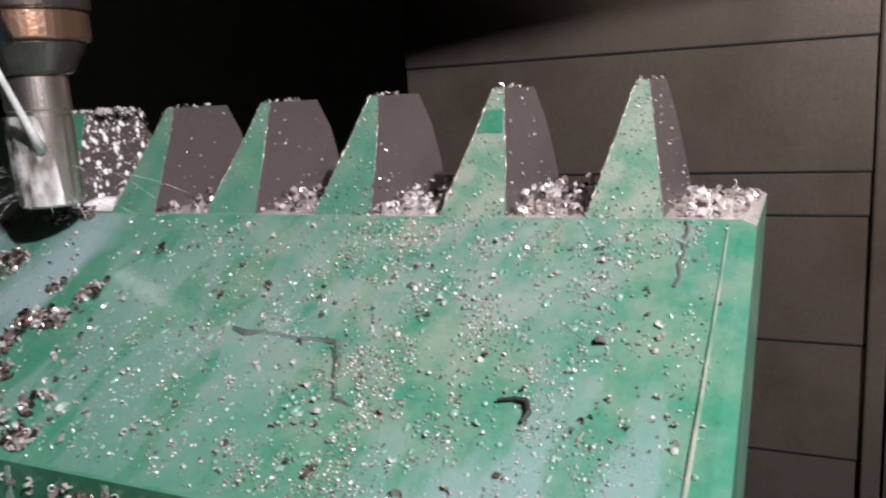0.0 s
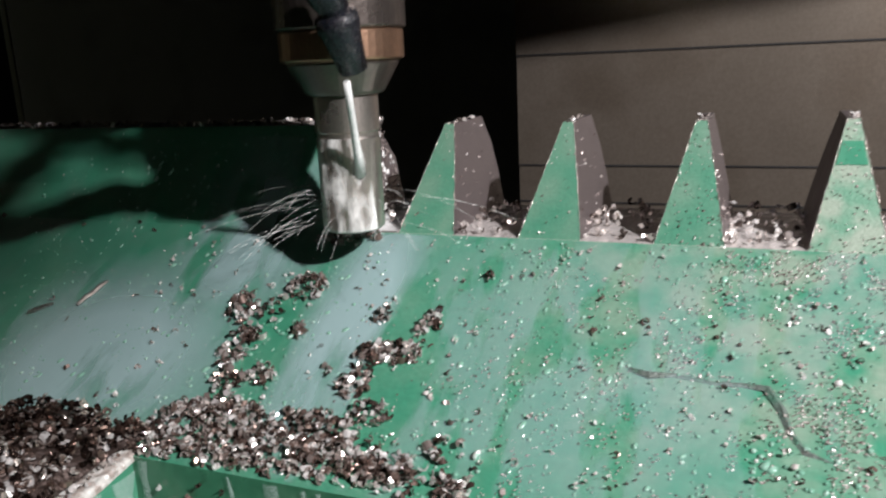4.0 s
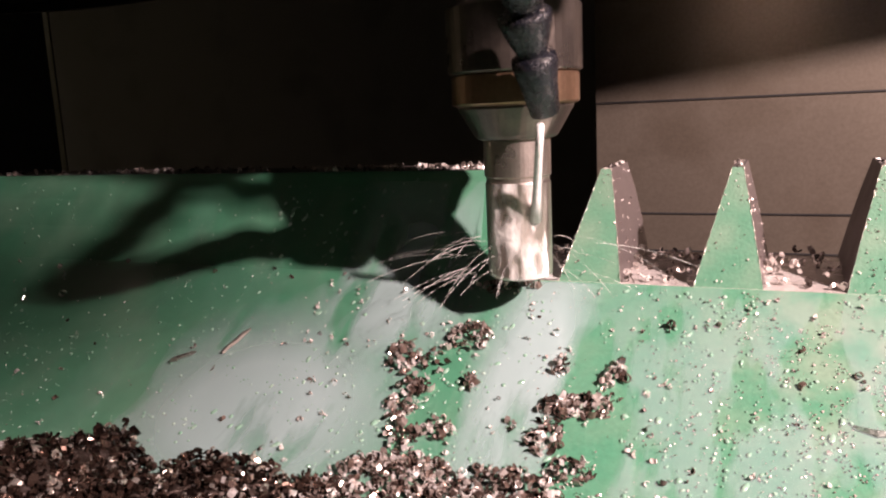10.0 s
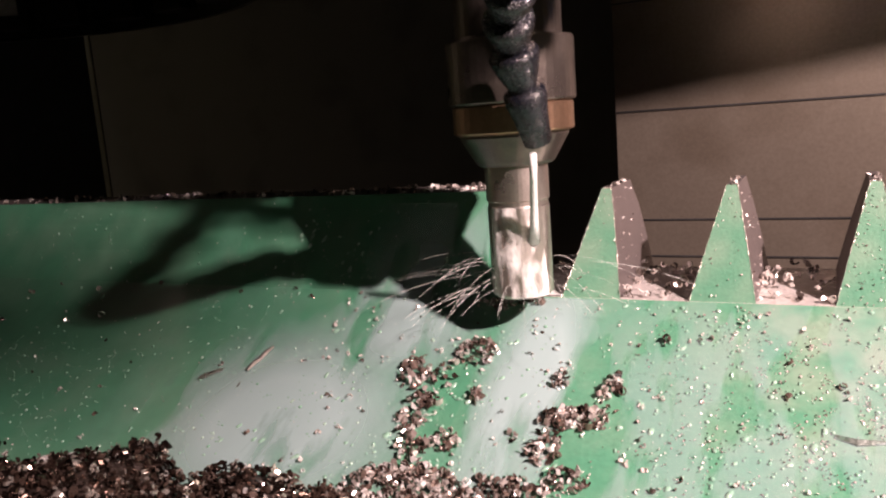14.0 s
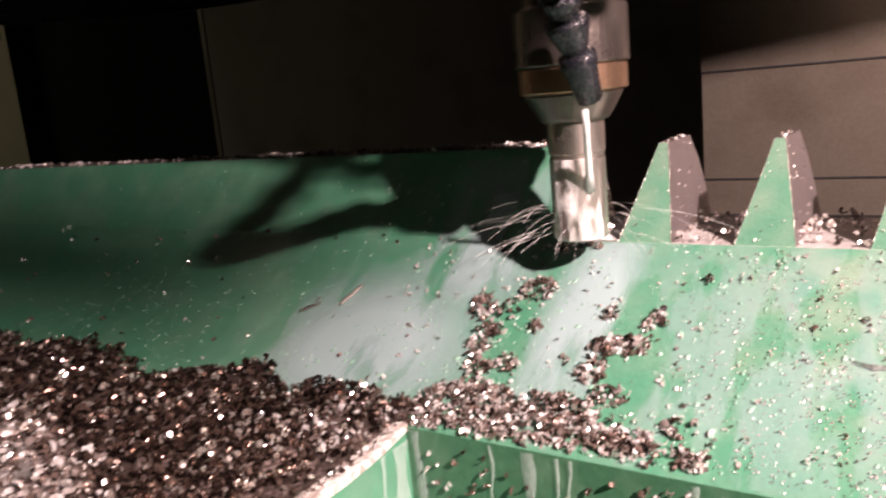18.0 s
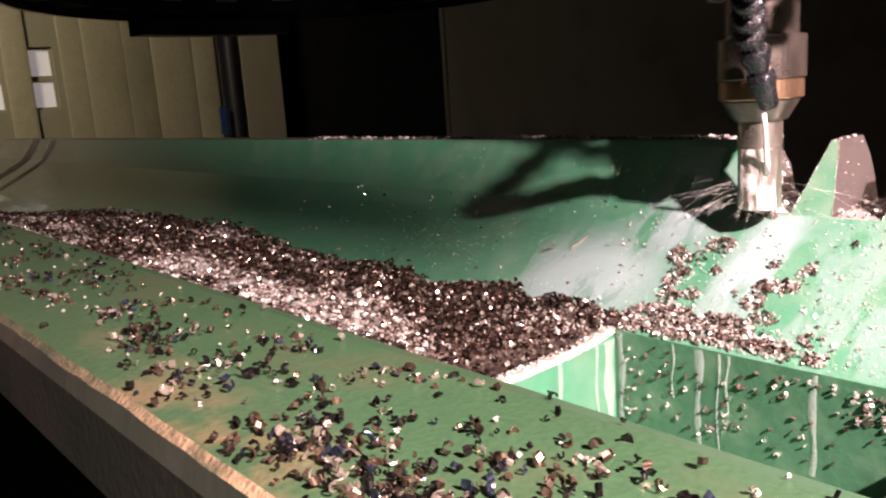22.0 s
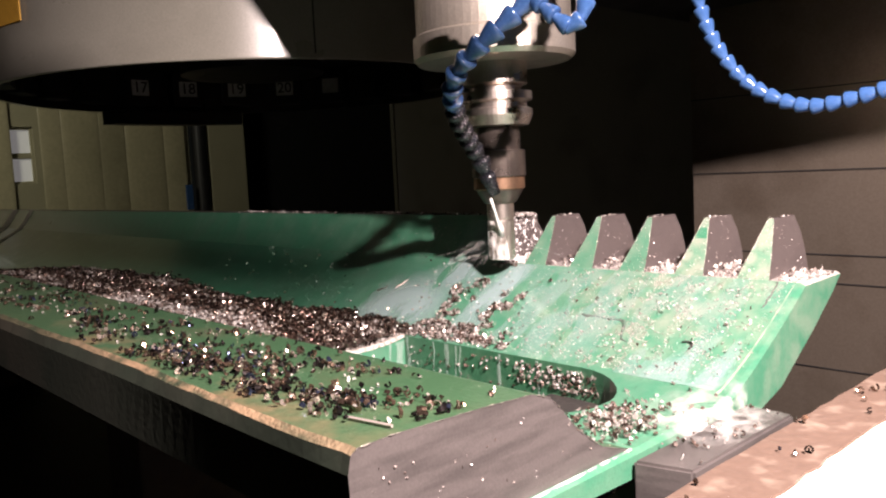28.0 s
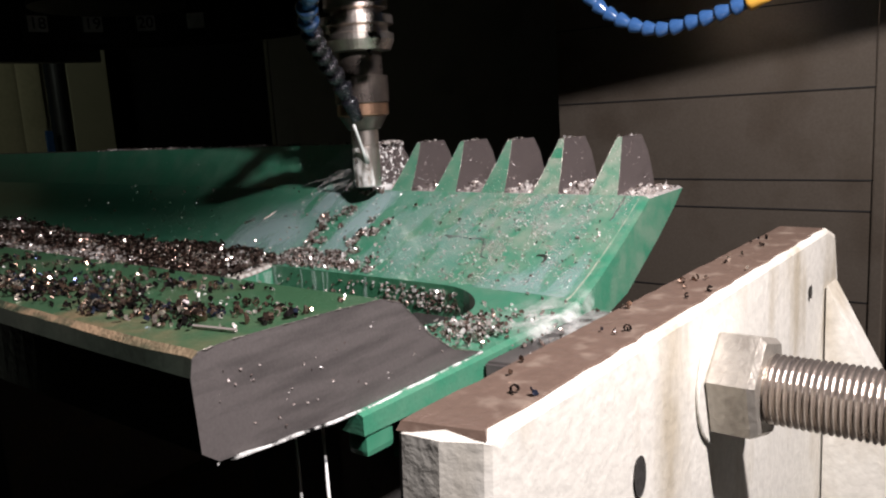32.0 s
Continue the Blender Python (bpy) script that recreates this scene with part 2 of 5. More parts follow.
JAWPAINT = material("stained_white_paint", (0.62, 0.60, 0.54), 0.5, 0, (0.36, 0.31, 0.22), 0.8, 30, 0.3, 220, mask_low=0.50, mask_high=0.72, stretch=(1, 1, 0.35))
JAWTOP = material("rusty_clamp_top", (0.140, 0.096, 0.074), 0.38, 0.2, (0.245, 0.19, 0.15), 0.85, 70, 0.3, 250, mask_low=0.54, mask_high=0.68)
HEXMAT = material("oily_bolt_steel", (0.42, 0.39, 0.34), 0.34, 0.6, (0.26, 0.235, 0.20), 0.7, 90, 0.4, 350)
NOSE = material("brushed_spindle_steel", (0.60, 0.55, 0.48), 0.36, 0.85, (0.45, 0.41, 0.36), 0.6, 30, 0.1, 500)
CURTAIN = material("yellowed_plastic", (0.46, 0.42, 0.27), 0.35, 0, (0.36, 0.335, 0.21), 0.6, 5, 0.05, 60, coat=0.3, per_object=0.16)
DAYLIGHT = glow("window_daylight", (0.9, 0.95, 0.9), 0.15)
WALLGREY = material("enclosure_paint", (0.42, 0.395, 0.265), 0.4, 0, (0.35, 0.33, 0.215), 0.6, 5, 0.05, 200)
LABELWHITE = material("label_white", (0.75, 0.75, 0.72), 0.5, 0, (0.6, 0.6, 0.56), 0.6, 60, 0.05, 300)
INK = material("label_ink", (0.02, 0.02, 0.02), 0.5, 0, (0.04, 0.04, 0.04), 0.5, 60, 0.05, 300)


# ---------------------------------------------------------------- mesh helpers
def mesh_of(name, bm, mats, smooth=False, normals=True):
    if normals:
        bmesh.ops.recalc_face_normals(bm, faces=bm.faces)
    me = bpy.data.meshes.new(name)
    bm.to_mesh(me)
    bm.free()
    for m in (mats if isinstance(mats, (list, tuple)) else [mats]):
        me.materials.append(m)
    if smooth:
        for p in me.polygons:
            p.use_smooth = True
    return me


def part(name, bm, mats, parent=None, label="", smooth=False, normals=True):
    ob = new(name, mesh_of(name, bm, mats, smooth, normals))
    if parent is not None:
        ob.parent = parent
    if label:
        tagged(ob, label)
    return ob


def empty(name, at, label, category, group="", kind=""):
    ob = new(name)
    ob.location = at
    ob.empty_display_size = 0.02
    return tagged(ob, label, category, group, kind)


def box(size, at=(0, 0, 0), bevel=0.0, turn=(0, 0, 0), bm=None, mat=0):
    own = bmesh.new()
    bmesh.ops.create_cube(own, size=1)
    bmesh.ops.scale(own, vec=size, verts=own.verts)
    if bevel:
        bmesh.ops.bevel(own, geom=own.edges[:], offset=bevel, segments=2, profile=0.7, affect="EDGES")
    for f in own.faces:
        f.material_index = mat
    bmesh.ops.transform(own, matrix=pose(*at, *turn), verts=own.verts)
    if bm is None:
        return own
    tmp = bpy.data.meshes.new("tmp")
    own.to_mesh(tmp)
    own.free()
    bm.from_mesh(tmp)
    bpy.data.meshes.remove(tmp)
    return bm


def lathe(profile, seg=40, m=None, bm=None, close=True):
    """Turns (r, z) pairs round the z axis."""
    bm = bm or bmesh.new()
    rings = []
    for r, z in profile:
        ring = []
        for i in range(seg):
            a = 2 * math.pi * i / seg
            v = Vector((r * math.cos(a), r * math.sin(a), z))
            ring.append(bm.verts.new(m @ v if m else v))
        rings.append(ring)
    for a, b in zip(rings, rings[1:]):
        for i in range(seg):
            bm.faces.new((a[i], a[(i + 1) % seg], b[(i + 1) % seg], b[i]))
    if close:
        bm.faces.new(rings[0][::-1])
        bm.faces.new(rings[-1])
    return bm


def loft(sections, mat_of=None, cap=(True, True), closed=True, bm=None, cap_mat=0):
    """Joins equal-length point lists into a skin. mat_of(i): the material of strip i."""
    bm = bm or bmesh.new()
    rows = [[bm.verts.new(p) for p in s] for s in sections]
    count = len(rows[0])
    for a, b in zip(rows, rows[1:]):
        for i in range(count if closed else count - 1):
            j = (i + 1) % count
            f = bm.faces.new((a[i], a[j], b[j], b[i]))
            f.material_index = mat_of(i) if mat_of else 0
    if closed and cap[0]:
        bm.faces.new(rows[0][::-1]).material_index = cap_mat
    if closed and cap[1]:
        bm.faces.new(rows[-1]).material_index = cap_mat
    return bm


def tube(points, radius, seg=8):
    """A round bar along points; radius may be a list."""
    bm = bmesh.new()
    pts = [Vector(p) for p in points]
    rings = []
    for i, p in enumerate(pts):
        d = (pts[min(i + 1, len(pts) - 1)] - pts[max(i - 1, 0)]).normalized()
        u = d.orthogonal().normalized() if i == 0 else (u - d * u.dot(d)).normalized()
        w = d.cross(u)
        r = radius[i] if isinstance(radius, (list, tuple)) else radius
        rings.append([bm.verts.new(p + (u * math.cos(2 * math.pi * k / seg) + w * math.sin(2 * math.pi * k / seg)) * r) for k in range(seg)])
    for a, b in zip(rings, rings[1:]):
        for k in range(seg):
            bm.faces.new((a[k], a[(k + 1) % seg], b[(k + 1) % seg], b[k]))
    bm.faces.new(rings[0][::-1])
    bm.faces.new(rings[-1])
    return bm


# ---------------------------------------------------------------- the machined part
FACE = [(-0.205, -0.058), (-0.17, -0.0575), (-0.14, -0.057), (-0.12, -0.0555), (-0.10, -0.052), (-0.08, -0.0435), (-0.06, -0.0335), (-0.04, -0.0230),
        (-0.02, -0.0118), (0.0, 0.0), (0.0115, 0.0155), (0.0205, 0.029), (0.028, 0.041)]
BACK = [(0.056, 0.041), (0.066, 0.022), (0.060, 0.001), (0.046, -0.010), (0.012, -0.032), (-0.04, -0.062), (-0.09, -0.074), (-0.30, -0.069)]
LEFT, RIGHT = -1.95, 0.250
TOP = 0.041


def face_z(y):
    """Height of the hollow painted face at depth y."""
    return float(np.interp(y, [p[0] for p in FACE], [p[1] for p in FACE]))


def face_y(z):
    return float(np.interp(z, [p[1] for p in FACE], [p[0] for p in FACE]))


def pocket_edges(x):
    """Far and near rim of the pocket in the trough at x."""
    if x < 0.14:
        return -0.104, -0.200
    s = min(1, (x - 0.14) / 0.052)
    h = 0.048 * math.sqrt(max(0, 1 - s * s))
    return -0.152 + h, -0.152 - h


rack = empty("machined_steel_part", (0, 0, -0.076), "long green-painted steel part with milled teeth, wet with coolant", "workpiece")
rack.location = (0, 0, 0)


NF = 14
TRACE = [(0.060, 0.001), (0.046, -0.010), (0.012, -0.032), (-0.04, -0.062), (-0.085, -0.074)]


def lower_face(y0):
    """The hollow face from depth y0 up to the tooth roots."""
    return [(y0 * (1 - i / NF), face_z(y0 * (1 - i / NF))) for i in range(NF + 1)]


UPPER = [p for p in FACE if p[1] > 0.001]
# blank stretch of the part, not yet toothed
sec = [(-0.205 * (1 - i / 20), face_z(-0.205 * (1 - i / 20))) for i in range(21)] + UPPER + BACK + [(-0.30, -0.0585)]
k = 20 + len(UPPER)
bm = loft([[(x, y, z) for y, z in sec] for x in (LEFT, -1.4, -1.0, -0.7, -0.4, -0.2, -0.05)],
          lambda i: 0 if i < k else (1 if i in (k, k + 1) else 2), cap_mat=0)
part("blank_body", bm, [GREEN, CUT, DARKSTEEL], rack, "green-painted hollow face with an uncut top edge")

# stretch over the pocket, up to the flank of the first cut
sec = lower_face(-0.104) + UPPER + BACK[:6] + [(-0.085, -0.074), (-0.104, -0.118)]
k = NF + len(UPPER)


def flank(z):
    return -0.024 - 0.013 * max(0, z) / TOP


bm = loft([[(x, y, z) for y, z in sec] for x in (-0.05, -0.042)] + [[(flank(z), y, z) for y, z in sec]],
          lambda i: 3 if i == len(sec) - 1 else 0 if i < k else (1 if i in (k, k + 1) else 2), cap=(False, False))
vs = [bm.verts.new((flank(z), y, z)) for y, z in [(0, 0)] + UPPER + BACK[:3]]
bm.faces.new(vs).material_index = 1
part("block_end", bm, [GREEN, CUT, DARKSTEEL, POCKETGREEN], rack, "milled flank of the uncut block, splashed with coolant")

# toothed stretch: hollow face up to the roots, milled root floor
xs = [-0.024, 0.0, 0.03, 0.06, 0.09, 0.12, 0.14, 0.15, 0.16, 0.168, 0.175, 0.181, 0.186, 0.1895, 0.1915]
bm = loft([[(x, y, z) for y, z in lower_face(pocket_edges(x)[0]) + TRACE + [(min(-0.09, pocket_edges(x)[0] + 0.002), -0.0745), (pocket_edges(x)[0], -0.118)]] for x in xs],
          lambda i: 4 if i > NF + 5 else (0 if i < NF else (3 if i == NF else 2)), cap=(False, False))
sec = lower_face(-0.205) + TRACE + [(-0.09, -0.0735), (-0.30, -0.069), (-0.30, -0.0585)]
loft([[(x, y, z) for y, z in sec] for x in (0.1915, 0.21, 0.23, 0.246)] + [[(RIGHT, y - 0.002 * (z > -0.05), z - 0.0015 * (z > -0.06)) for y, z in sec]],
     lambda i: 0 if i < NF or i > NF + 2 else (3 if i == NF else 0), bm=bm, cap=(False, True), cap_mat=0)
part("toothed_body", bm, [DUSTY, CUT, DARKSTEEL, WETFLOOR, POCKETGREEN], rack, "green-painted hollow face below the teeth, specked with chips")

# near rim and floor of the pocket
bm = loft([[(x, -0.207, -0.058), (x, pocket_edges(x)[1], -0.0577), (x, pocket_edges(x)[1], -0.118), (x, -0.207, -0.118)] for x in [-0.05] + xs[1:]])
part("pocket_rim", bm, GREEN, rack)
part("pocket_end", box((0.006, 0.098, 0.0605), (-0.0526, -0.152, -0.0885), 0.0006), GREEN, rack)
part("pocket_floor", box((0.27, 0.14, 0.008), (0.072, -0.15, -0.1205), 0.001), GREEN, rack, "wet dark green pocket floor")

# the five teeth
levels = [(0.0, 0.0)] + UPPER
rear = [(0.066, 0.0), (0.068, 0.0155), (0.0675, 0.029), (0.0625, 0.041)]


def tooth_mesh():
    bm = bmesh.new()
    secs = []
    for (yf, z), (yr, _) in zip(levels, rear):
        s = z / TOP
        a, b = 0.0112 * s, 0.024 - 0.0088 * s
        z0 = z - 0.0008 if z == 0 else z
        secs.append([(a, yf, z0), (b, yf, z0), (b, yr, z0), (a, yr, z0)])
    loft(secs, lambda i: 0 if i == 0 else (1 if i in (1, 3) else 2), cap=(False, True), cap_mat=1, bm=bm)
    sharp = [e for e in bm.edges if len(e.link_faces) == 2 and e.calc_face_angle(0) > 0.5]
    bmesh.ops.bevel(bm, geom=sharp, offset=0.0006, segments=1, affect="EDGES", material=1)
    return mesh_of("tooth", bm, [TOOTHGREEN, CUT, DARKSTEEL])


tooth_data = tooth_mesh()
dusty_data = tooth_data.copy()
dusty_data.materials[0] = DUSTYTOOTH
for i in range(5):
    ob = new("tooth", dusty_data if i > 2 else tooth_data)
    ob.parent = rack
    ob.location = (0.05 * i, 0, 0)
    tagged(ob, "pointed tooth with a green front and milled grey flanks")

# ragged bright burr along the milled edges of each tooth and of the block
BURR = material("bright_burr", (0.42, 0.38, 0.34), 0.3, 0.6, (0.2, 0.17, 0.15), 0.8, 500, 0.4, 900)
edge_rng = random.Random(21)


def ragged(points, low, high):
    """A thin uneven wire along points."""
    pts = [Vector(p) for p in points]
    line = [a.lerp(b, k / 12) for a, b in zip(pts, pts[1:]) for k in range(12)] + [pts[-1]]
    line = [p + Vector((edge_rng.uniform(-1, 1), edge_rng.uniform(-1, 1), edge_rng.uniform(-1, 1))) * 0.00018 for p in line]
    return tube(line, [low * 0.3 if edge_rng.random() < 0.7 else edge_rng.uniform(low, high) for _ in line], 5)


for i in range(5):
    for side in (0, 1):
        rim = [(0.05 * i + (0.0112 * z / TOP if side == 0 else 0.024 - 0.0088 * z / TOP), yf - 0.0001, z) for yf, z in levels]
        part("burr", ragged(rim, 0.00012, 0.00032), BURR, rack)
    top = [(0.05 * i + 0.0112, 0.028, TOP), (0.05 * i + 0.0152, 0.028, TOP)]
    part("burr", ragged(top, 0.0002, 0.0005), BURR, rack)
part("burr", ragged([(flank(z), yf - 0.0001, z) for yf, z in levels], 0.0002, 0.0005), BURR, rack)

# fresh paint near the tip of one tooth
quad = []
for z, lo, hi in ((0.0262, 0, 1), (0.0338, 0, 1)):
    y = float(np.interp(z, [v[1] for v in levels], [v[0] for v in levels])) - 0.0003
    s = z / TOP
    quad.append([(0.15 + 0.0112 * s + 0.0006, y, z), (0.15 + 0.024 - 0.0088 * s - 0.0006, y, z)])
bm = bmesh.new()
bm.faces.new([bm.verts.new(v) for v in (quad[0][0], quad[0][1], quad[1][1], quad[1][0])])
part("paint_patch", bm, GREEN, rack, "clean green paint patch")
# pale burr along the end of the face
burr = [(0.2425 - 0.002 * i / 16, -0.002 - 0.105 * i / 16, face_z(-0.002 - 0.105 * i / 16) + 0.0002) for i in range(17)]
part("burr", tube(burr, [0.0003 + 0.0006 * i / 16 for i in range(17)], 6), DULLBURR, rack, "pale worn burr along the edge", smooth=True)

# front lip
LIP = [(-0.3765, -0.0120), (-0.3735, -0.0099), (-0.358, -0.0093), (-0.336, -0.0099), (-0.304, -0.011), (-0.278, -0.0125), (-0.266, -0.0165), (-0.256, -0.026), (-0.246, -0.037),
       (-0.228, -0.050), (-0.205, -0.0578), (-0.296, -0.059), (-0.370, -0.0535), (-0.377, -0.048), (-0.378, -0.019)]
rng = random.Random(5)
secs, x, j = [], LEFT, 0.0
while x < 0.2449:
    j = 0.5 * j + rng.uniform(-0.0007, 0.0007)
    back = min(1, max(0, (0.2 - x) / 0.2))
    back = 0.0048 * back * back * (3 - 2 * back)
    secs.append([(x, y + (0.6 * j + back if i in (0, 1) else 0.75 * back if i == 14 else 0), z + (j * 0.3 if i == 0 else 0)) for i, (y, z) in enumerate(LIP)])
    x += 0.012 if x > -0.6 else 0.05
secs.append([(0.245, y, z) for y, z in LIP])
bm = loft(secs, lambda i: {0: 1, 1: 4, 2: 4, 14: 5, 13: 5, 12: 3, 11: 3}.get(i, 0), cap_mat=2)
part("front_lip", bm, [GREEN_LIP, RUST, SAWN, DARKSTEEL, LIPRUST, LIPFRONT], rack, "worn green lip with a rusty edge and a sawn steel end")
part("burr", ragged([(0.2453, y, z) for y, z in LIP[:11]], 0.0001, 0.0004), BURR, rack)
part("tab", box((0.012, 0.018, 0.016), (0.243, -0.289, -0.0725), 0.003), GREEN, rack, "small green-painted tab")

# bare bands worn into the paint at the far end
for x0, x1 in ((-1.70, -1.65), (-1.56, -1.53)):
    bm = loft([[(x, y, z + 0.0012) for y, z in FACE[4:]] for x in (x0, x1)], closed=False)
    part("worn_band", bm, WORN, rack, "pale worn band across the green face")

# ---------------------------------------------------------------- clamp with its screw, beside the part
clamp = empty("clamp_bracket", (0.36, -0.2, -0.3), "heavy white-painted steel clamp plate with rusty top edge", "clamp")
def at(ob):
    """Keeps world coordinates for the parts of a thing."""
    ob.matrix_parent_inverse = ob.parent.matrix_basis.inverted()
    return ob
plate = [(-0.376, -0.0185), (-0.372, -0.0160), (-0.010, -0.0160), (0.008, -0.022), (0.017, -0.05), (0.021, -0.30), (-0.392, -0.30)]
bm = loft([[(x, y + (c + d if y < -0.1 else -c), z - c) for y, z in plate] for x, c, d in ((0.341, 0.0025, 0), (0.3418, 0.0007, 0), (0.3435, 0.0, 0), (0.356, 0.0, 0.001), (0.3675, 0.0, 0.006), (0.3692, 0.0007, 0.007), (0.370, 0.0025, 0.008))], cap_mat=0)
at(part("plate", bm, JAWPAINT, clamp))
wear = random.Random(8)
y = -0.366
rows = [[(0.3416, -0.3762, -0.0180), (0.3422, -0.3745, -0.01555), (0.3672, -0.3685, -0.01555), (0.3682, -0.3695, -0.0180)]]
while y < -0.006:
    a, c = wear.uniform(0, 0.0010), wear.uniform(0, 0.0016)
    rows.append([(0.3416 + a, y, -0.0175), (0.3422 + a, y, -0.01515), (0.3672 - c, y, -0.01515), (0.3682 - c, y, -0.0175)])
    y += 0.009
at(part("plate_top", loft(rows), JAWTOP, clamp, "rusty brown worn top edge"))
bm = loft([[(0.3715, y, -0.05), (0.3715, y, -0.30), (0.50, y, -0.30)] for y in (-0.02, 0.004)])
at(part("gusset", bm, JAWPAINT, clamp))

# small block between the part and the clamp
block = empty("support_block", (0.266, -0.145, -0.2), "wet grey steel block wedged between part and clamp", "block")
bm = loft([[(0.2515, -0.212, z), (0.281, -0.205, z), (0.281, -0.094, z), (0.2515, -0.094, z)] for z in (-0.30, -0.0605)])
bmesh.ops.bevel(bm, geom=bm.edges[:], offset=0.0015, segments=2, affect="EDGES")
at(part("body", bm, SAWN, block))
bm = lathe([(0.001, 0.001), (0.006, 0.0), (0.0105, -0.003), (0.0125, -0.009), (0.0125, -0.05)], 24, pose(0.312, -0.118, -0.046))
at(part("pin", bm, JAWPAINT, block, "rounded white pin"))

AX = (0.371, -0.200, -0.0535)
screw = empty("clamp_screw", AX, "oily steel hexagon-head clamp screw with coarse thread", "screw")
bm = lathe([(0.0225, 0.0), (0.0242, 0.002), (0.0242, 0.018), (0.0215, 0.0205)], 6, pose(*AX, 0, 90, 0) @ pose(0, 0, 0, 0, 0, 14))
at(part("head", bm, HEXMAT, screw))
prof = [(0.0132, 0.0195)]
z = 0.021
while z < 0.19:
    prof += [(0.0134, z), (0.0148, z + 0.0009), (0.0149, z + 0.0014), (0.0135, z + 0.0023)]
    z += 0.0026
at(part("thread", lathe(prof, 32, pose(*AX, 0, 90, 0)), STEEL, screw, "bright threaded shank", smooth=False))
at(part("washer", lathe([(0.0275, 0.0), (0.028, 0.0005), (0.028, 0.0012), (0.0275, 0.0016)], 32, pose(0.3702, AX[1], AX[2], 0, 90, 0)), JAWPAINT, screw))
bm = lathe([(0.0035, -0.004), (0.0042, 0.0), (0.0047, 0.0008)], 16, pose(0.3702, -0.282, -0.064, 0, 90, 0) @ Matrix.Diagonal((1.7, 1, 1, 1)))
at(part("drilled_hole", bm, DARKSTEEL, clamp, "rusty oblong hole"))
bm = lathe([(0.0016, 0.0), (0.0022, 0.001)], 12, pose(0.3705, -0.055, -0.046, 0, 90, 0) @ Matrix.Diagonal((1.9, 1, 1, 1)))
at(part("drilled_hole", bm, DARKSTEEL, clamp, "rusty oblong hole"))

# ---------------------------------------------------------------- cutter and spindle
TIP = (-0.0089, -0.019, 0.0060)
SIZE = 1.0
spindle = empty("milling_spindle", TIP, "dark machine spindle with a steel collet chuck and end mill", "spindle")
def turned(name, profile, mat, label="", seg=48):
    ob = part(name, lathe([(r * SIZE, z * SIZE) for r, z in profile], seg), mat, spindle, label, smooth=False)
    return ob
turned("end_mill", [(0.0104, 0), (0.0116, 0.0010), (0.0118, 0.0020), (0.0118, 0.0345), (0.0114, 0.0352), (0.0114, 0.0366), (0.0120, 0.0372), (0.0120, 0.052)], STEEL, "bright carbide end mill shank")
turned("collet_cone", [(0.0125, 0.0500), (0.0140, 0.0505), (0.0150, 0.0515), (0.0205, 0.0610), (0.0205, 0.0620)], BLACKSTEEL, "dark chamfered collar of the collet nut")
turned("collet_nut", [(0.0205, 0.0618), (0.0222, 0.0624), (0.0226, 0.0630), (0.0226, 0.0722), (0.0220, 0.0728)], BRONZE, "copper-toned collet nut")
turned("chuck_body", [(0.0215, 0.0726), (0.0233, 0.0732), (0.0237, 0.0738), (0.0237, 0.0952), (0.0232, 0.0960), (0.0200, 0.0964), (0.0197, 0.0972), (0.0197, 0.1170)], BLACKSTEEL)
turned("flange", [(0.0195, 0.1165), (0.028, 0.1175), (0.0315, 0.126), (0.0315, 0.131), (0.027, 0.133), (0.027, 0.137), (0.0315, 0.139), (0.0315, 0.146), (0.022, 0.147), (0.022, 0.151), (0.028, 0.153), (0.028, 0.171)], STEEL, "ground steel tool-holder flange")
turned("nose", [(0.045, 0.171), (0.066, 0.172), (0.070, 0.176), (0.070, 0.194), (0.067, 0.196), (0.067, 0.255), (0.078, 0.262), (0.078, 0.46)], NOSE, "brushed grey steel spindle nose", 64)

turned("housing", [(0.078, 0.325), (0.086, 0.328), (0.120, 0.385), (0.122, 0.395), (0.122, 0.90)], BLACKSTEEL, "dark spindle housing above the nose", 64)

# spindle head casting above
head = empty("spindle_head", (0, 0.3, 0.28), "dark painted spindle head casting", "machine head", kind="structure")
at(part("flange_plate", box((0.19, 0.70, 0.07), (-0.025, 0.30, 0.312), 0.006), BLACK, head))
at(part("casting", box((0.25, 0.69, 0.8), (0.065, 0.305, 0.747), 0.02), BLACK, head))
# black prism added to throw the straight shadow edge across the way cover
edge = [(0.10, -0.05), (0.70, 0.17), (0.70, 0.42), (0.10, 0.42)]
at(part("shade_casing", loft([[(x, y, z) for x, y in edge] for z in (0.282, 1.3)]), BLACK, head, "black casing added beside the spindle head to shade the way cover"))

# unseen tubes added beside the work lamp to shade the face's left stretch
bundle = empty("shade_hose_bundle", (0.45, -0.33, 0.41), "unseen thin black tubes added to shade the left of the green face", "hose bundle")
for k in range(4):
    y, z, e = -0.3355 + 0.0052 * k, 0.4090 + 0.0042 * k, 0.012 * (k % 2)
    run = [(0.562 + e, y, z), (0.560 + e, y, z), (0.50, y, z), (0.40, y, z), (0.31, y, z), (0.29, y - 0.02, z + 0.01), (0.27, -0.42, 0.46), (0.25 + 0.01 * k, -0.48, 0.62), (0.25 + 0.01 * k, -0.50, 1.868)]
    at(part("shade_hose", tube(run, 0.0031 if k > 0 else 0.0027, 10), BLACK, bundle, smooth=True))

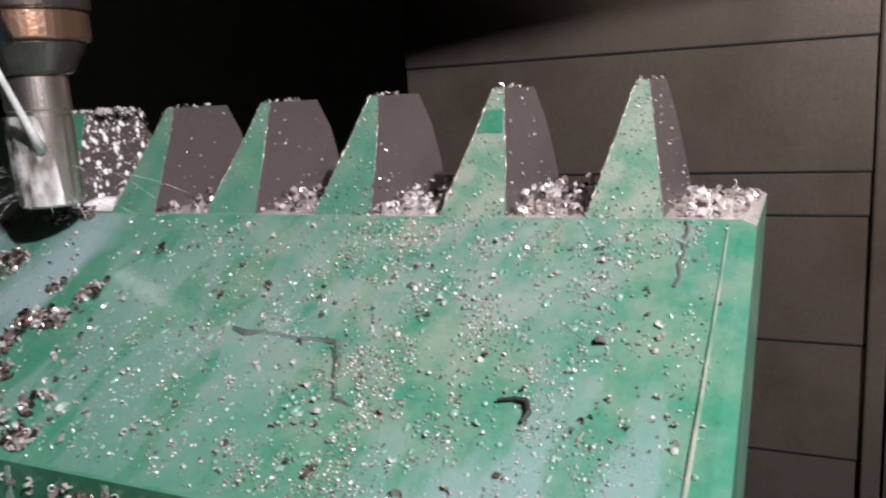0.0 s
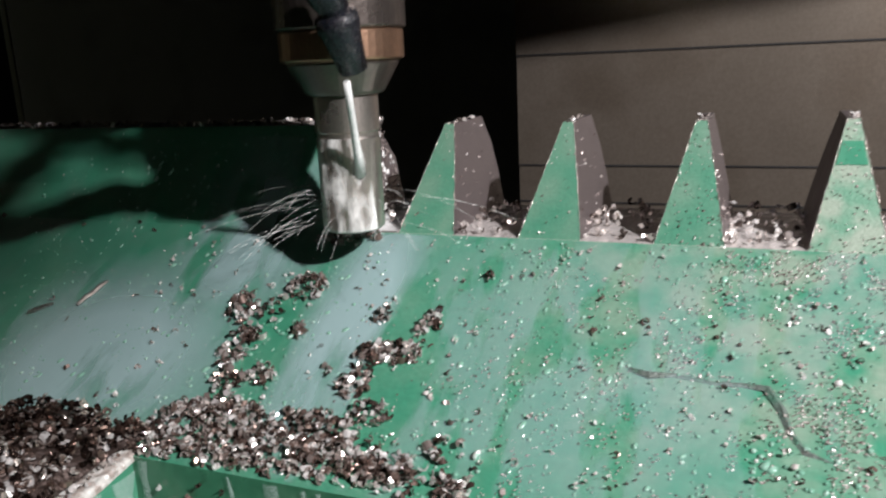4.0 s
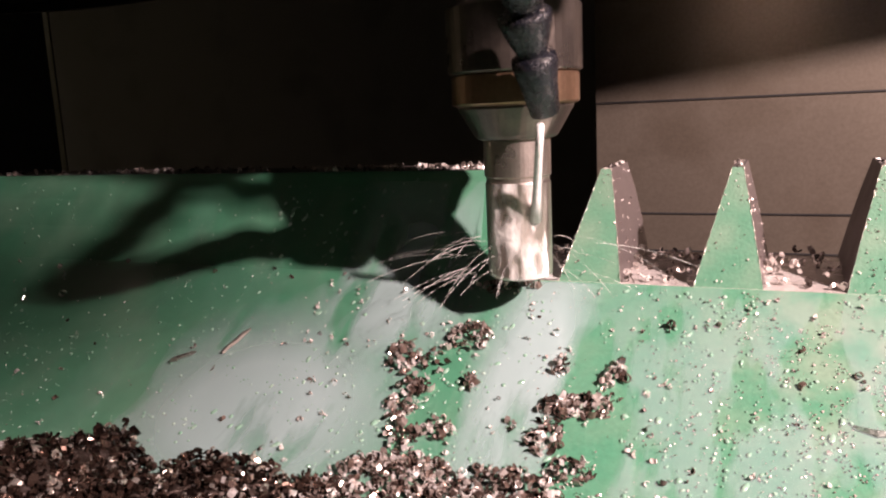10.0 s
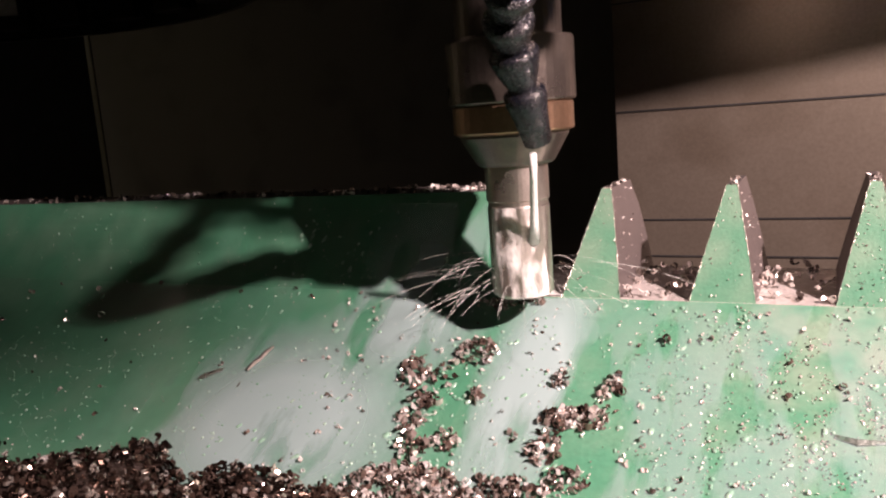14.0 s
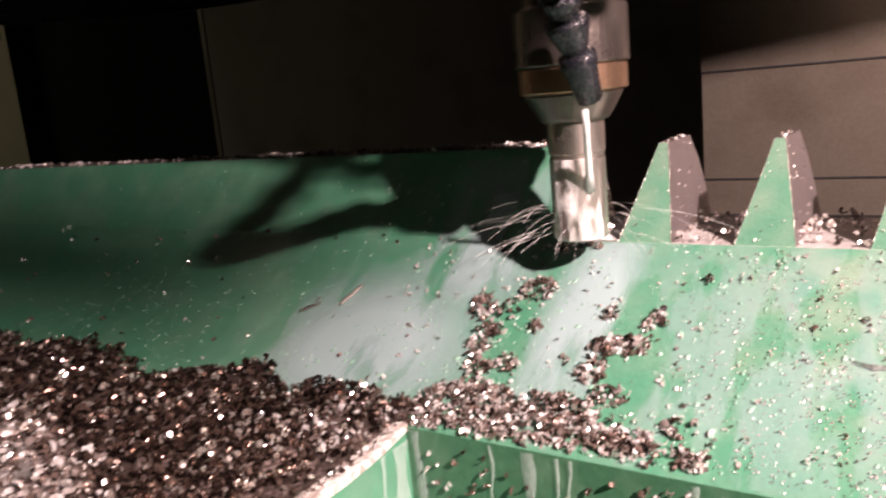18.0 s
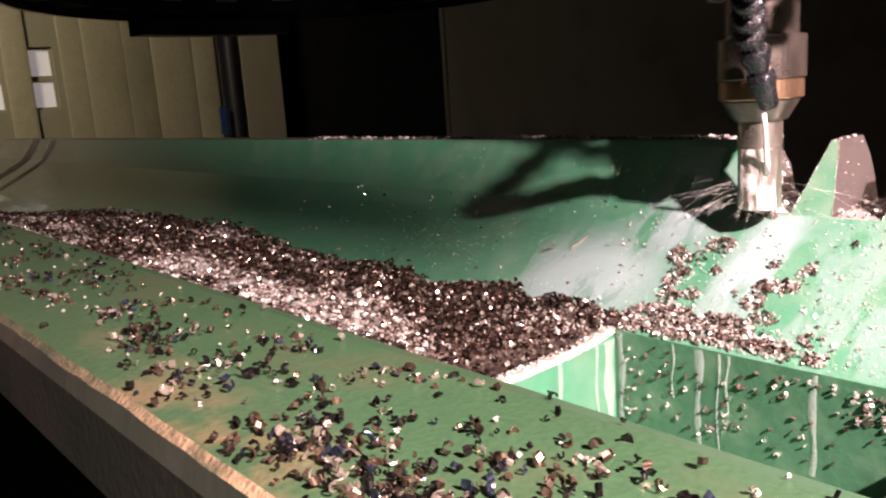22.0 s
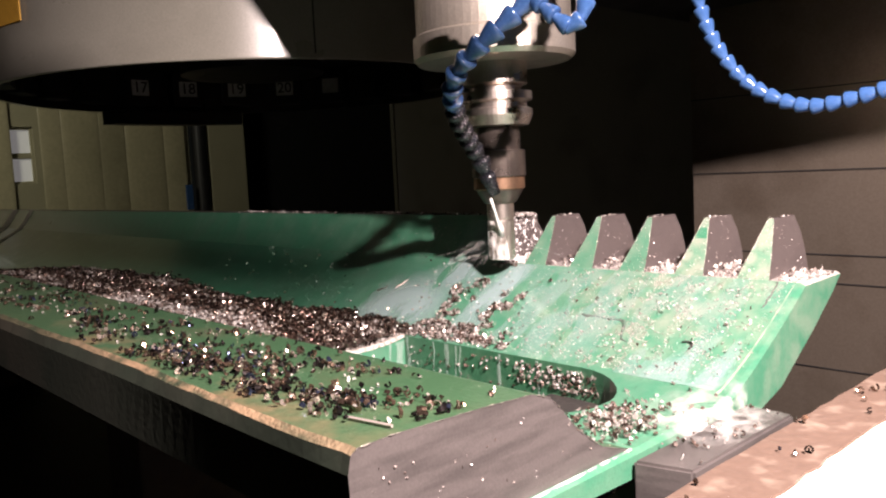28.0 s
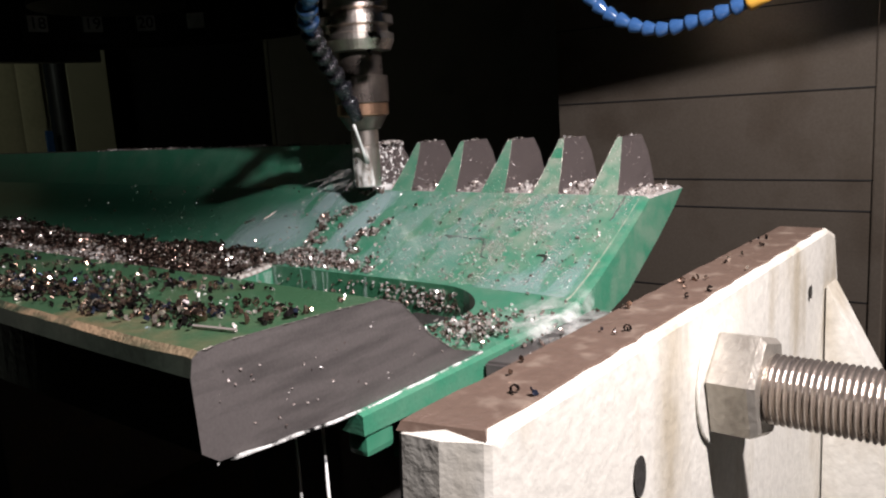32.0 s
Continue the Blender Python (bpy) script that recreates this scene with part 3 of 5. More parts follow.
# ---------------------------------------------------------------- way covers behind
covers = empty("way_cover", (0.2, 0.45, -0.2), "telescopic steel way cover in overlapping panels", "way cover", kind="structure")
for z0, z1, y in [(0.164, 0.50, 0.4490), (0.066, 0.165, 0.4502), (-0.036, 0.067, 0.4514), (-0.071, -0.035, 0.4526), (-0.177, -0.070, 0.4538), (-0.277, -0.176, 0.4550), (-0.60, -0.276, 0.4562)]:
    at(part("panel", box((0.395, 0.004, z1 - z0), (0.1125, y, (z0 + z1) / 2), 0.0007), COVER, covers))
    at(part("wiper", box((0.395, 0.0016, 0.0014), (0.1125, y - 0.0018, z0 - 0.0003), 0.0002), BLACK, covers, "black wiper lip along the panel edge"))
bm = box((0.014, 0.03, 1.1), (0.317, 0.46, -0.05), 0.002)
at(part("side_rail", bm, COVER, covers))
bm = box((0.9, 0.01, 1.1), (0.78, 0.49, -0.05), 0.002)
tagged(part("wall_rear_panel", bm, COVER), "dull sheet-steel panel beside the way cover", "wall", kind="structure")
for z in (-0.13, -0.23, -0.33):
    bm = box((0.30, 0.012, 0.006), (0.50, 0.478, z), 0.001)
    tagged(part("trim_rib", bm, COVER), "pressed rib across the sheet-steel panel", "trim", kind="structure")
# column and walls
tagged(part("wall_column", box((1.72, 0.05, 2.6), (-1.165, 1.575, 0.2), 0.004), COLUMN), "dark grey machine column panel", "wall", kind="structure")
tagged(part("trim_column_edge", box((0.022, 0.055, 2.6), (-2.04, 1.575, 0.2), 0.003), CREAM), "pale metal edge strip of the column panel", "trim", kind="structure")
tagged(part("wall_back", box((6.5, 0.06, 3.4), (-0.6, 2.6, 0.2)), BLACK), "rear wall of the machine, its unlit darkness painted black", "wall", kind="structure")
tagged(part("wall_right", box((0.06, 4.7, 3.4), (1.7, 0.2, 0.2)), DARKWALL), "grey enclosure wall", "wall", kind="structure")
tagged(part("wall_front", box((6.5, 0.06, 3.4), (-0.6, -2.2, 0.2)), DARKWALL), "grey enclosure wall", "wall", kind="structure")
# enclosure side with its window and curtain strips
bm = bmesh.new()
for y0, y1, z0, z1 in [(-2.1, 0.085, -0.8, 1.9), (0.085, 0.44, 0.335, 1.9), (0.085, 0.44, -0.8, 0.115), (0.44, 1.08, -0.8, 1.9)]:
    box((0.05, y1 - y0, z1 - z0), (-2.93, (y0 + y1) / 2, (z0 + z1) / 2), bm=bm)
tagged(part("wall_left", bm, WALLGREY), "pale yellow-green enclosure wall", "wall", kind="structure")
tagged(part("wall_left_end", box((0.05, 1.2, 2.7), (-2.98, 1.98, 0.55)), BLACK), "end of the enclosure wall, its unlit darkness painted black", "wall", kind="structure")
window = empty("window_1", (-2.93, 0.26, 0.22), "small bright workshop window with six panes", "window", kind="structure")
for y0, y1 in ((0.09, 0.149), (0.186, 0.26), (0.362, 0.432)):
    for z0, z1 in ((0.235, 0.325), (0.123, 0.212)):
        at(part("pane", box((0.006, y1 - y0, z1 - z0), (-2.935, (y0 + y1) / 2, (z0 + z1) / 2)), DAYLIGHT, window))
for y0, y1 in ((0.085, 0.09), (0.149, 0.186), (0.26, 0.362), (0.432, 0.44)):
    at(part("mullion", box((0.02, y1 - y0, 0.22), (-2.93, (y0 + y1) / 2, 0.225), 0.001), WALLGREY, window))
for y0, y1 in ((0.09, 0.149), (0.186, 0.26), (0.362, 0.432)):
    for z in (0.33, 0.2235, 0.119):
        at(part("bar", box((0.016, y1 - y0, 0.02 if z == 0.2235 else 0.01), (-2.93, (y0 + y1) / 2, z)), WALLGREY, window))
curtain = empty("strip_curtain", (-2.85, 0.6, 1.2), "yellowed translucent plastic strips hanging at the enclosure wall", "curtain")
y = 0.46
for w in (0.085, 0.15, 0.11, 0.17, 0.10):
    at(part("strip", lathe([(w / 2, -1.9), (w / 2, 0.0)], 20, pose(-2.893, y + w / 2, 1.2) @ Matrix.Diagonal((0.10, 1, 1, 1))), CURTAIN, curtain))
    y += w - 0.004
y = -0.55
for w in (0.14, 0.17, 0.12, 0.15, 0.075):
    at(part("strip", lathe([(w / 2, -1.9), (w / 2, 0.0)], 20, pose(-2.893, y + w / 2, 1.2) @ Matrix.Diagonal((0.10, 1, 1, 1))), CURTAIN, curtain))
    y += w - 0.004
for y0, w in ((0.149, 0.036), (0.27, 0.085)):
    at(part("strip", lathe([(w / 2, -1.9), (w / 2, 0.0)], 20, pose(-2.893, y0 + w / 2, 1.2) @ Matrix.Diagonal((0.12, 1, 1, 1))), CURTAIN, curtain))
tagged(part("cable_tag", box((0.012, 0.03, 0.11), (-2.84, 1.036, 0.025), 0.003), BLUE), "blue plastic tag hanging beside the guard post", "tag")
tagged(part("post_dark", lathe([(0.032, -0.8), (0.032, 1.85)], 20, pose(-2.88, 1.12, 0)), BLACK), "black vertical guard post", "post", kind="structure")
tagged(part("wall_cream_panel", box((0.04, 0.18, 2.6), (-2.88, 1.245, 0.5), 0.004), WALLGREY), "pale enclosure panel beside the post", "wall", kind="structure")
tagged(part("ceiling", box((5.2, 5.0, 0.06), (-0.85, 0.2, 1.9)), DARKWALL), "dark enclosure roof", "ceiling", kind="structure")
tagged(part("floor", box((5.2, 5.0, 0.06), (-0.85, 0.2, -0.75)), DARKSTEEL), "dark machine bed", "floor", kind="structure")
tagged(part("machine_table", box((2.6, 0.7, 0.12), (-0.75, -0.12, -0.36), 0.004), DARKSTEEL), "dark oily machine table", "machine table", kind="structure")
for x in (-1.3, -0.3, 0.15):
    tagged(part("parallel_block", box((0.08, 0.2, 0.225), (x, -0.16, -0.1885), 0.003), DARKSTEEL), "dark steel support block under the part", "support block", "support blocks")

# ---------------------------------------------------------------- tool carousel
carousel = empty("tool_carousel", (-0.86, 0.24, 0.247), "round tool changer with a cream sheet-metal cover and dark inside", "tool changer")
part("drum_cover", lathe([(0.432, 0.0), (0.4394, 0.0), (0.44, 0.0006), (0.44, 0.003), (0.44, 0.697), (0.44, 0.70), (0.432, 0.70)], 144, close=False), CREAM, carousel, "cream-painted sheet-metal drum", smooth=True)
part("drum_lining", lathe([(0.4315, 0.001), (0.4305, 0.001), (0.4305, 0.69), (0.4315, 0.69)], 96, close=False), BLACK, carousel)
part("tool_disc", lathe([(0.03, 0.09), (0.428, 0.09), (0.428, 0.11), (0.03, 0.11)], 72), BLACK, carousel, "black tool disc")
part("hub", lathe([(0.10, 0.03), (0.13, 0.034), (0.13, 0.09), (0.10, 0.09)], 40), BLACK, carousel)
pocket_bm = bmesh.new()
box((0.035, 0.066, 0.075), (0, 0, 0.0), 0.004, bm=pocket_bm)
pocket_data = mesh_of("tool_pocket", pocket_bm, BLACK)
plate_data = mesh_of("number_plate", box((0.002, 0.040, 0.034), (0, 0, 0), 0.0006), LABELWHITE)
N17 = math.degrees(math.atan2(0.19 - 0.24, -1.257 + 0.86))
for i in range(24):
    a = N17 - 15.8 * i if i < 5 else N17 + 15 * (i - 4)
    if i < 24:
        ob = new("tool_pocket", pocket_data)
        ob.parent = carousel
        ob.matrix_basis = pose(0, 0, 0.052, 0, 0, a) @ pose(0.418, 0, 0)
    if i < 5:
        pl = new("number_plate", plate_data)
        pl.parent = ob
        pl.matrix_basis = pose(-0.0187, 0, 0.0)
        if i in (0, 1, 2, 3):
            font = bpy.data.curves.new("digits", "FONT")
            font.body, font.size, font.align_x, font.align_y, font.extrude = str(17 + i), 0.034, "CENTER", "CENTER", 0.0004
            tmp = bpy.data.objects.new("digits", font)
            scene.collection.objects.link(tmp)
            dg = bpy.context.evaluated_depsgraph_get()
            me = bpy.data.meshes.new_from_object(tmp.evaluated_get(dg))
            bpy.data.objects.remove(tmp)
            me.materials.clear()
            me.materials.append(INK)
            tx = new("digits", me)
            tx.parent = ob
            tx.matrix_basis = pose(-0.0202, 0, 0, 90, 0, -90)
bm = bmesh.new()
rows = []
for i in range(15):
    a = radians(198 - i * 3.1)
    rows.append([(r * math.cos(a), r * math.sin(a), z) for r, z in ((0.385, -0.028), (0.428, -0.028), (0.428, 0.0), (0.385, 0.0))])
seam = part("drum_seam", box((0.0015, 0.002, 0.69), (0, 0, 0), 0.0003), BLACK, carousel, "dark vertical seam in the drum cover")
seam.matrix_basis = pose(0, 0, 0.352, 0, 0, -19.2) @ pose(0.4405, 0, 0)
part("guide_segment", loft(rows), BLACK, carousel, "dark curved guide under the drum")
label = part("warning_label", box((0.002, 0.09, 0.14), (0, 0, 0), 0.0), YELLOW, carousel, "yellow warning label")
label.matrix_basis = pose(0, 0, 0.145, 0, 0, -80) @ pose(0.4415, 0, 0)
part("label_band", box((0.001, 0.06, 0.03), (0.0016, 0, 0.012), 0.0), RUST, label, "red band").matrix_basis = Matrix()
tagged(part("carousel_arm", box((0.25, 1.25, 0.16), (-0.86, 0.92, 0.87), 0.01), COLUMN), "dark bracket that carries the tool changer", "bracket", kind="structure")


# ---------------------------------------------------------------- coolant hoses
def hose(name, pts, mat_of, nozzle, label, step=0.0125, radius=0.0062):
    """A segmented ball-socket hose along a smooth line, each link a mesh of its own."""
    pts = [Vector(p) for p in pts]
    line = []
    for i in range(len(pts) - 1):
        p0, p1, p2, p3 = pts[max(i - 1, 0)], pts[i], pts[i + 1], pts[min(i + 2, len(pts) - 1)]
        for k in range(40):
            t = k / 40
            line.append(0.5 * ((2 * p1) + (p2 - p0) * t + (2 * p0 - 5 * p1 + 4 * p2 - p3) * t * t + (3 * p1 - p0 - 3 * p2 + p3) * t ** 3))
    line.append(pts[-1])
    thing = empty(name, pts[-1], label, "coolant hose")
    shape = lathe([(0.55, -0.02), (0.92, 0.0), (1.04, 0.05), (1.06, 0.14), (1.0, 0.30), (0.84, 0.55), (0.66, 0.80), (0.56, 0.94), (0.52, 1.1)], 14)
    bmesh.ops.scale(shape, vec=(radius, radius, step), verts=shape.verts)
    links = {}
    data = bpy.data.meshes.new("hose_link")
    bmesh.ops.recalc_face_normals(shape, faces=shape.faces)
    shape.to_mesh(data)
    shape.free()
    for p in data.polygons:
        p.use_smooth = True
    total = sum((b - a).length for a, b in zip(line, line[1:]))
    step = total / round(total / step) - 1e-4
    acc, last = 0.0, line[0]
    spots = [line[0]]
    for p in line[1:]:
        acc += (p - last).length
        last = p
        if acc >= step:
            spots.append(p.copy())
            acc -= step
    for i, (a, b) in enumerate(zip(spots, spots[1:])):
        mat = mat_of(i / max(1, len(spots) - 2))
        if mat not in links:
            links[mat] = data.copy()
            links[mat].materials.append(mat)
        ob = new("hose_link", links[mat])
        ob.parent = thing
        ob.matrix_parent_inverse = thing.matrix_basis.inverted()
        ob.matrix_basis = Matrix.Translation(a) @ (b - a).to_track_quat("Z", "Y").to_matrix().to_4x4()
    if nozzle:
        d = (spots[-1] - spots[-2]).normalized()
        m = Matrix.Translation(spots[-1]) @ d.to_track_quat("Z", "Y").to_matrix().to_4x4()
        bm = lathe([(0.0050, -0.001), (0.0070, 0.0), (0.0072, 0.003), (0.0060, 0.009), (0.0048, 0.019), (0.0030, 0.019)], 16, m)
        at(part("nozzle", bm, nozzle, thing, smooth=True))
    return thing


hose("coolant_hose", [(0.128, -0.05, 0.33), (0.119, -0.085, 0.238), (0.1195, -0.095, 0.2234), (0.1113, -0.115, 0.197), (0.090, -0.136, 0.173), (0.060, -0.136, 0.152), (0.035, -0.112, 0.130), (0.018, -0.084, 0.113), (0.0095, -0.067, 0.102), (0.0075, -0.057, 0.092), (0.0086, -0.0522, 0.080)],
     lambda f: BLUE if f < 0.74 else WETHOSE, WETHOSE, "blue segmented coolant hose, black with coolant at its end", 0.0150, 0.0078)
hose("coolant_hose", [(0.118, 0.085, 0.36), (0.118, 0.09, 0.26), (0.130, 0.095, 0.195), (0.160, 0.10, 0.148), (0.205, 0.10, 0.124), (0.245, 0.10, 0.126), (0.288, 0.10, 0.136)],
     lambda f: BLUE, YELLOW, "blue segmented coolant hose with a yellow nozzle")
hose("coolant_hose", [(0.155, -0.045, 0.33), (0.152, -0.085, 0.236), (0.151, -0.09, 0.2176), (0.150, -0.10, 0.1934), (0.1445, -0.105, 0.1755), (0.130, -0.112, 0.187), (0.1116, -0.115, 0.2034), (0.0924, -0.118, 0.2133), (0.075, -0.12, 0.217), (0.068, -0.12, 0.2178)],
     lambda f: BLUE, YELLOW, "short blue coolant hose with a yellow nozzle")

# ---------------------------------------------------------------- chips
crng = np.random.default_rng(11)


def chip_shape(turn, radius, width, thick, helix, n=6):
    """One curled chip: a bent ribbon of square section."""
    v, f = [], []
    for i in range(n):
        a = turn * (i / (n - 1) - 0.5)
        w = width * (0.55 + 0.45 * math.sin(math.pi * (i + 0.6) / n))
        for r, s in ((radius, -1), (radius, 1), (radius + thick, 1), (radius + thick, -1)):
            v.append((r * math.cos(a), r * math.sin(a), s * w / 2 + helix * a))
    for i in range(n - 1):
        for k in range(4):
            f.append((4 * i + k, 4 * i + (k + 1) % 4, 4 * i + 4 + (k + 1) % 4, 4 * i + 4 + k))
    f += [(3, 2, 1, 0), (4 * n - 4, 4 * n - 3, 4 * n - 2, 4 * n - 1)]
    v = np.array(v)
    return v - v.mean(0), np.array(f)


SHAPES = [chip_shape(3.6, 0.0011, 0.0022, 0.00035, 0.0001), chip_shape(5.2, 0.0009, 0.0016, 0.0003, 0.0002), chip_shape(2.4, 0.0016, 0.0026, 0.00035, 0.0002),
          chip_shape(7.5, 0.0010, 0.0012, 0.0003, 0.00035, 9), chip_shape(1.4, 0.0024, 0.0020, 0.0004, 0.0004)]
GRIT = [(np.array([(-0.5, -0.35, 0), (0.5, -0.4, 0.1), (0.42, 0.4, 0), (-0.45, 0.3, 0.12), (0.05, 0.0, 0.55)]) * 0.001, np.array([(0, 1, 4), (1, 2, 4), (2, 3, 4), (3, 0, 4)]))]


def turns(n):
    q = crng.normal(size=(n, 4))
    q /= np.linalg.norm(q, axis=1)[:, None]
    w, x, y, z = q.T
    return np.stack([np.stack([1 - 2 * (y * y + z * z), 2 * (x * y - z * w), 2 * (x * z + y * w)], 1),
                     np.stack([2 * (x * y + z * w), 1 - 2 * (x * x + z * z), 2 * (y * z - x * w)], 1),
                     np.stack([2 * (x * z - y * w), 2 * (y * z + x * w), 1 - 2 * (x * x + y * y)], 1)], 1)


def scatter(name, places, mat, label, category, size=(0.7, 1.35), shapes=SHAPES, flat=False):
    """Many small chips joined into one heap of stuff."""
    places = np.asarray(places, float)
    pick = crng.integers(0, len(shapes), len(places))
    verts, faces, base = [], [], 0
    for k, (v, f) in enumerate(shapes):
        pts = places[pick == k]
        if not len(pts):
            continue
        r = turns(len(pts))
        if flat:
            a = crng.uniform(0, 2 * math.pi, len(pts))
            r = np.zeros((len(pts), 3, 3))
            r[:, 0, 0], r[:, 0, 1], r[:, 1, 0], r[:, 1, 1], r[:, 2, 2] = np.cos(a), -np.sin(a), np.sin(a), np.cos(a), 1
        s = crng.uniform(*size, len(pts))
        all_v = np.einsum("nij,vj->nvi", r, v) * s[:, None, None] + pts[:, None, :]
        verts.append(all_v.reshape(-1, 3))
        faces += (f[None] + (base + np.arange(len(pts)) * len(v))[:, None, None]).reshape(-1, f.shape[1]).tolist()
        base += len(pts) * len(v)
    me = bpy.data.meshes.new(name)
    me.from_pydata(np.concatenate(verts).tolist(), [], faces)
    me.materials.append(mat)
    return tagged(new(name, me), label, category, kind="stuff")


# the drift of chips lying in the trough
HEAPX = [-1.30, -1.0, -0.88, -0.70, -0.52, -0.40, -0.31, -0.26, -0.19, -0.145, -0.10, -0.06, -0.046]
HEAPT = [-0.20, -0.150, -0.095, -0.086, -0.082, -0.095, -0.104, -0.096, -0.110, -0.090, -0.102, -0.092, -0.094]
HEAPH = [0.004, 0.012, 0.020, 0.023, 0.024, 0.024, 0.024, 0.024, 0.023, 0.023, 0.020, 0.014, 0.012]


def heap_z(x, y):
    """Top of the drift; -1 where there is none."""
    top = float(np.interp(x, HEAPX, HEAPT)) + 0.008 * noise.noise((x * 40, 3.1, 0)) + 0.004 * noise.noise((x * 120, 8, 0))
    if x > -0.05 or x < -1.3:
        return -1
    near = -0.262
    s = (top - y) / 0.02
    if s < 0 or y < near:
        return -1
    h = float(np.interp(x, HEAPX, HEAPH))
    edge = min(1, s) ** 0.6
    end = min(1, max(0, (-0.058 + 0.016 * (y + 0.19) / 0.09 - x) / 0.02))
    lump = 0.004 * noise.noise((x * 35, y * 35, 0)) + 0.002 * noise.noise((x * 110, y * 110, 2))
    base = face_z(y) if y > -0.205 else -0.058 + 0.0
    lip_side = float(np.interp(y, [-0.262, -0.246, -0.228, -0.205], [-0.022, -0.037, -0.050, -0.058]))
    z = max(base, lip_side) + 0.001
    level = -0.058 + h + 0.1 * max(0, y + 0.12)
    return max(z, min(z + 0.006 + 0.02 * min(1, s / 3), level)) * 1.0 + (lump if end > 0.3 else 0) - (1 - end) * 0.006 if edge > 0 else -1


bm = bmesh.new()
nx, ny = 300, 34
grid = {}
for i in range(nx):
    x = -1.2 + 1.152 * (i / (nx - 1)) ** 0.8
    for k in range(ny):
        y = -0.262 + 0.182 * k / (ny - 1)
        z = heap_z(x, y)
        if z > -0.9:
            grid[i, k] = bm.verts.new((x, y, z - 0.0006))
for i in range(nx - 1):
    for k in range(ny - 1):
        c = [(i, k), (i + 1, k), (i + 1, k + 1), (i, k + 1)]
        if all(q in grid for q in c):
            bm.faces.new([grid[q] for q in c])
tagged(part("chip_bed", bm, PILE), "dense bed of brown milling chips in the trough", "metal chips", kind="stuff")

pts = []
while len(pts) < 17000:
    x = -0.046 - 1.15 * crng.random() ** 1.7
    y = crng.uniform(-0.262, -0.078)
    z = heap_z(x, y)
    if z > -0.9 and (x < -0.064 + 0.12 * max(0, y + 0.2) or crng.random() < 0.12):
        pts.append((x, y, z + crng.uniform(-0.0005, 0.0026)))
wet = [noise.noise((p[0] * 9, p[1] * 26, 6)) + 0.35 * (p[1] < -0.19) + crng.normal(0, 0.18) > 0.36 for p in pts]
scatter("wet_chip_drift", [p for p, w in zip(pts, wet) if w], CHIP_FACE, "patches of wet bright chips in the drift", "metal chips", (0.55, 1.2))
scatter("chip_drift", [p for p, w in zip(pts, wet) if not w], CHIP, "drift of curled brown steel chips heaped in the trough", "metal chips", (0.55, 1.2))


def on_face(x, y, lift=0.0008):
    return (x, y, face_z(y) + lift)


def cluster(cx, cy, rx, ry, n, lift=0.0042):
    out = []
    for _ in range(n):
        a, r = crng.uniform(0, 6.283), math.sqrt(crng.random())
        x, y = cx + rx * r * math.cos(a), cy + ry * r * math.sin(a)
        out.append(on_face(x, y, 0.0008 + crng.random() * lift * (1 - r * 0.7)))
    return out


# clumps caught on the hollow face
pts = []
for cx, cy, rx, ry, n in [(-0.026, -0.029, 0.009, 0.006, 60), (-0.048, -0.041, 0.007, 0.008, 55), (-0.040, -0.058, 0.006, 0.009, 55), (-0.024, -0.068, 0.006, 0.005, 30), (0.014, -0.056, 0.006, 0.007, 45),
                          (0.024, -0.053, 0.008, 0.004, 50), (0.013, -0.067, 0.006, 0.005, 35), (0.030, -0.042, 0.004, 0.006, 26), (0.024, -0.076, 0.007, 0.004, 30), (-0.019, -0.049, 0.003, 0.003, 10),
                          (-0.022, -0.006, 0.007, 0.003, 24), (-0.011, -0.003, 0.006, 0.003, 18), (0.011, -0.039, 0.003, 0.003, 9), (0.006, -0.085, 0.018, 0.007, 130), (-0.03, -0.086, 0.02, 0.008, 220), (0.0, -0.094, 0.034, 0.007, 260), (-0.048, -0.097, 0.014, 0.007, 120), (-0.020, -0.1, 0.03, 0.004, 90), (0.02, -0.092, 0.016, 0.010, 60), (0.045, -0.097, 0.02, 0.005, 70), (0.035, -0.094, 0.012, 0.006, 60),
                          (0.052, -0.085, 0.006, 0.004, 16), (0.060, -0.097, 0.008, 0.004, 22), (-0.035, -0.072, 0.006, 0.006, 30), (-0.035, -0.045, 0.006, 0.012, 26), (0.0, -0.063, 0.002, 0.002, 4), (0.046, -0.020, 0.0015, 0.0015, 3)]:
    pts += cluster(cx, cy, rx, ry, n)
for _ in range(26):
    pts.append(on_face(crng.uniform(-0.05, 0.24), -0.1 * crng.random() ** 0.8 - 0.002))
for _ in range(60):
    pts.append(on_face(crng.uniform(-0.5, -0.05), crng.uniform(-0.09, 0.0)))
scatter("chip_clumps", pts, CHIP_FACE, "curled steel chips stuck to the wet green face", "metal chips", (0.55, 1.15))

pts = []
for _ in range(240):
    x, y = crng.uniform(-0.10, 0.238), -0.004 - 0.095 * crng.random()
    pts.append(on_face(x, y, 0.0008))
    if crng.random() < 0.5:
        pts.append(on_face(min(0.24, x + crng.normal(0, 0.0015)), min(-0.003, y + crng.normal(0, 0.0015)), 0.0014))
scatter("loose_chips", pts, LOOSE, "single wet chips on the green face, glints painted pale", "metal chips", (0.28, 0.68))
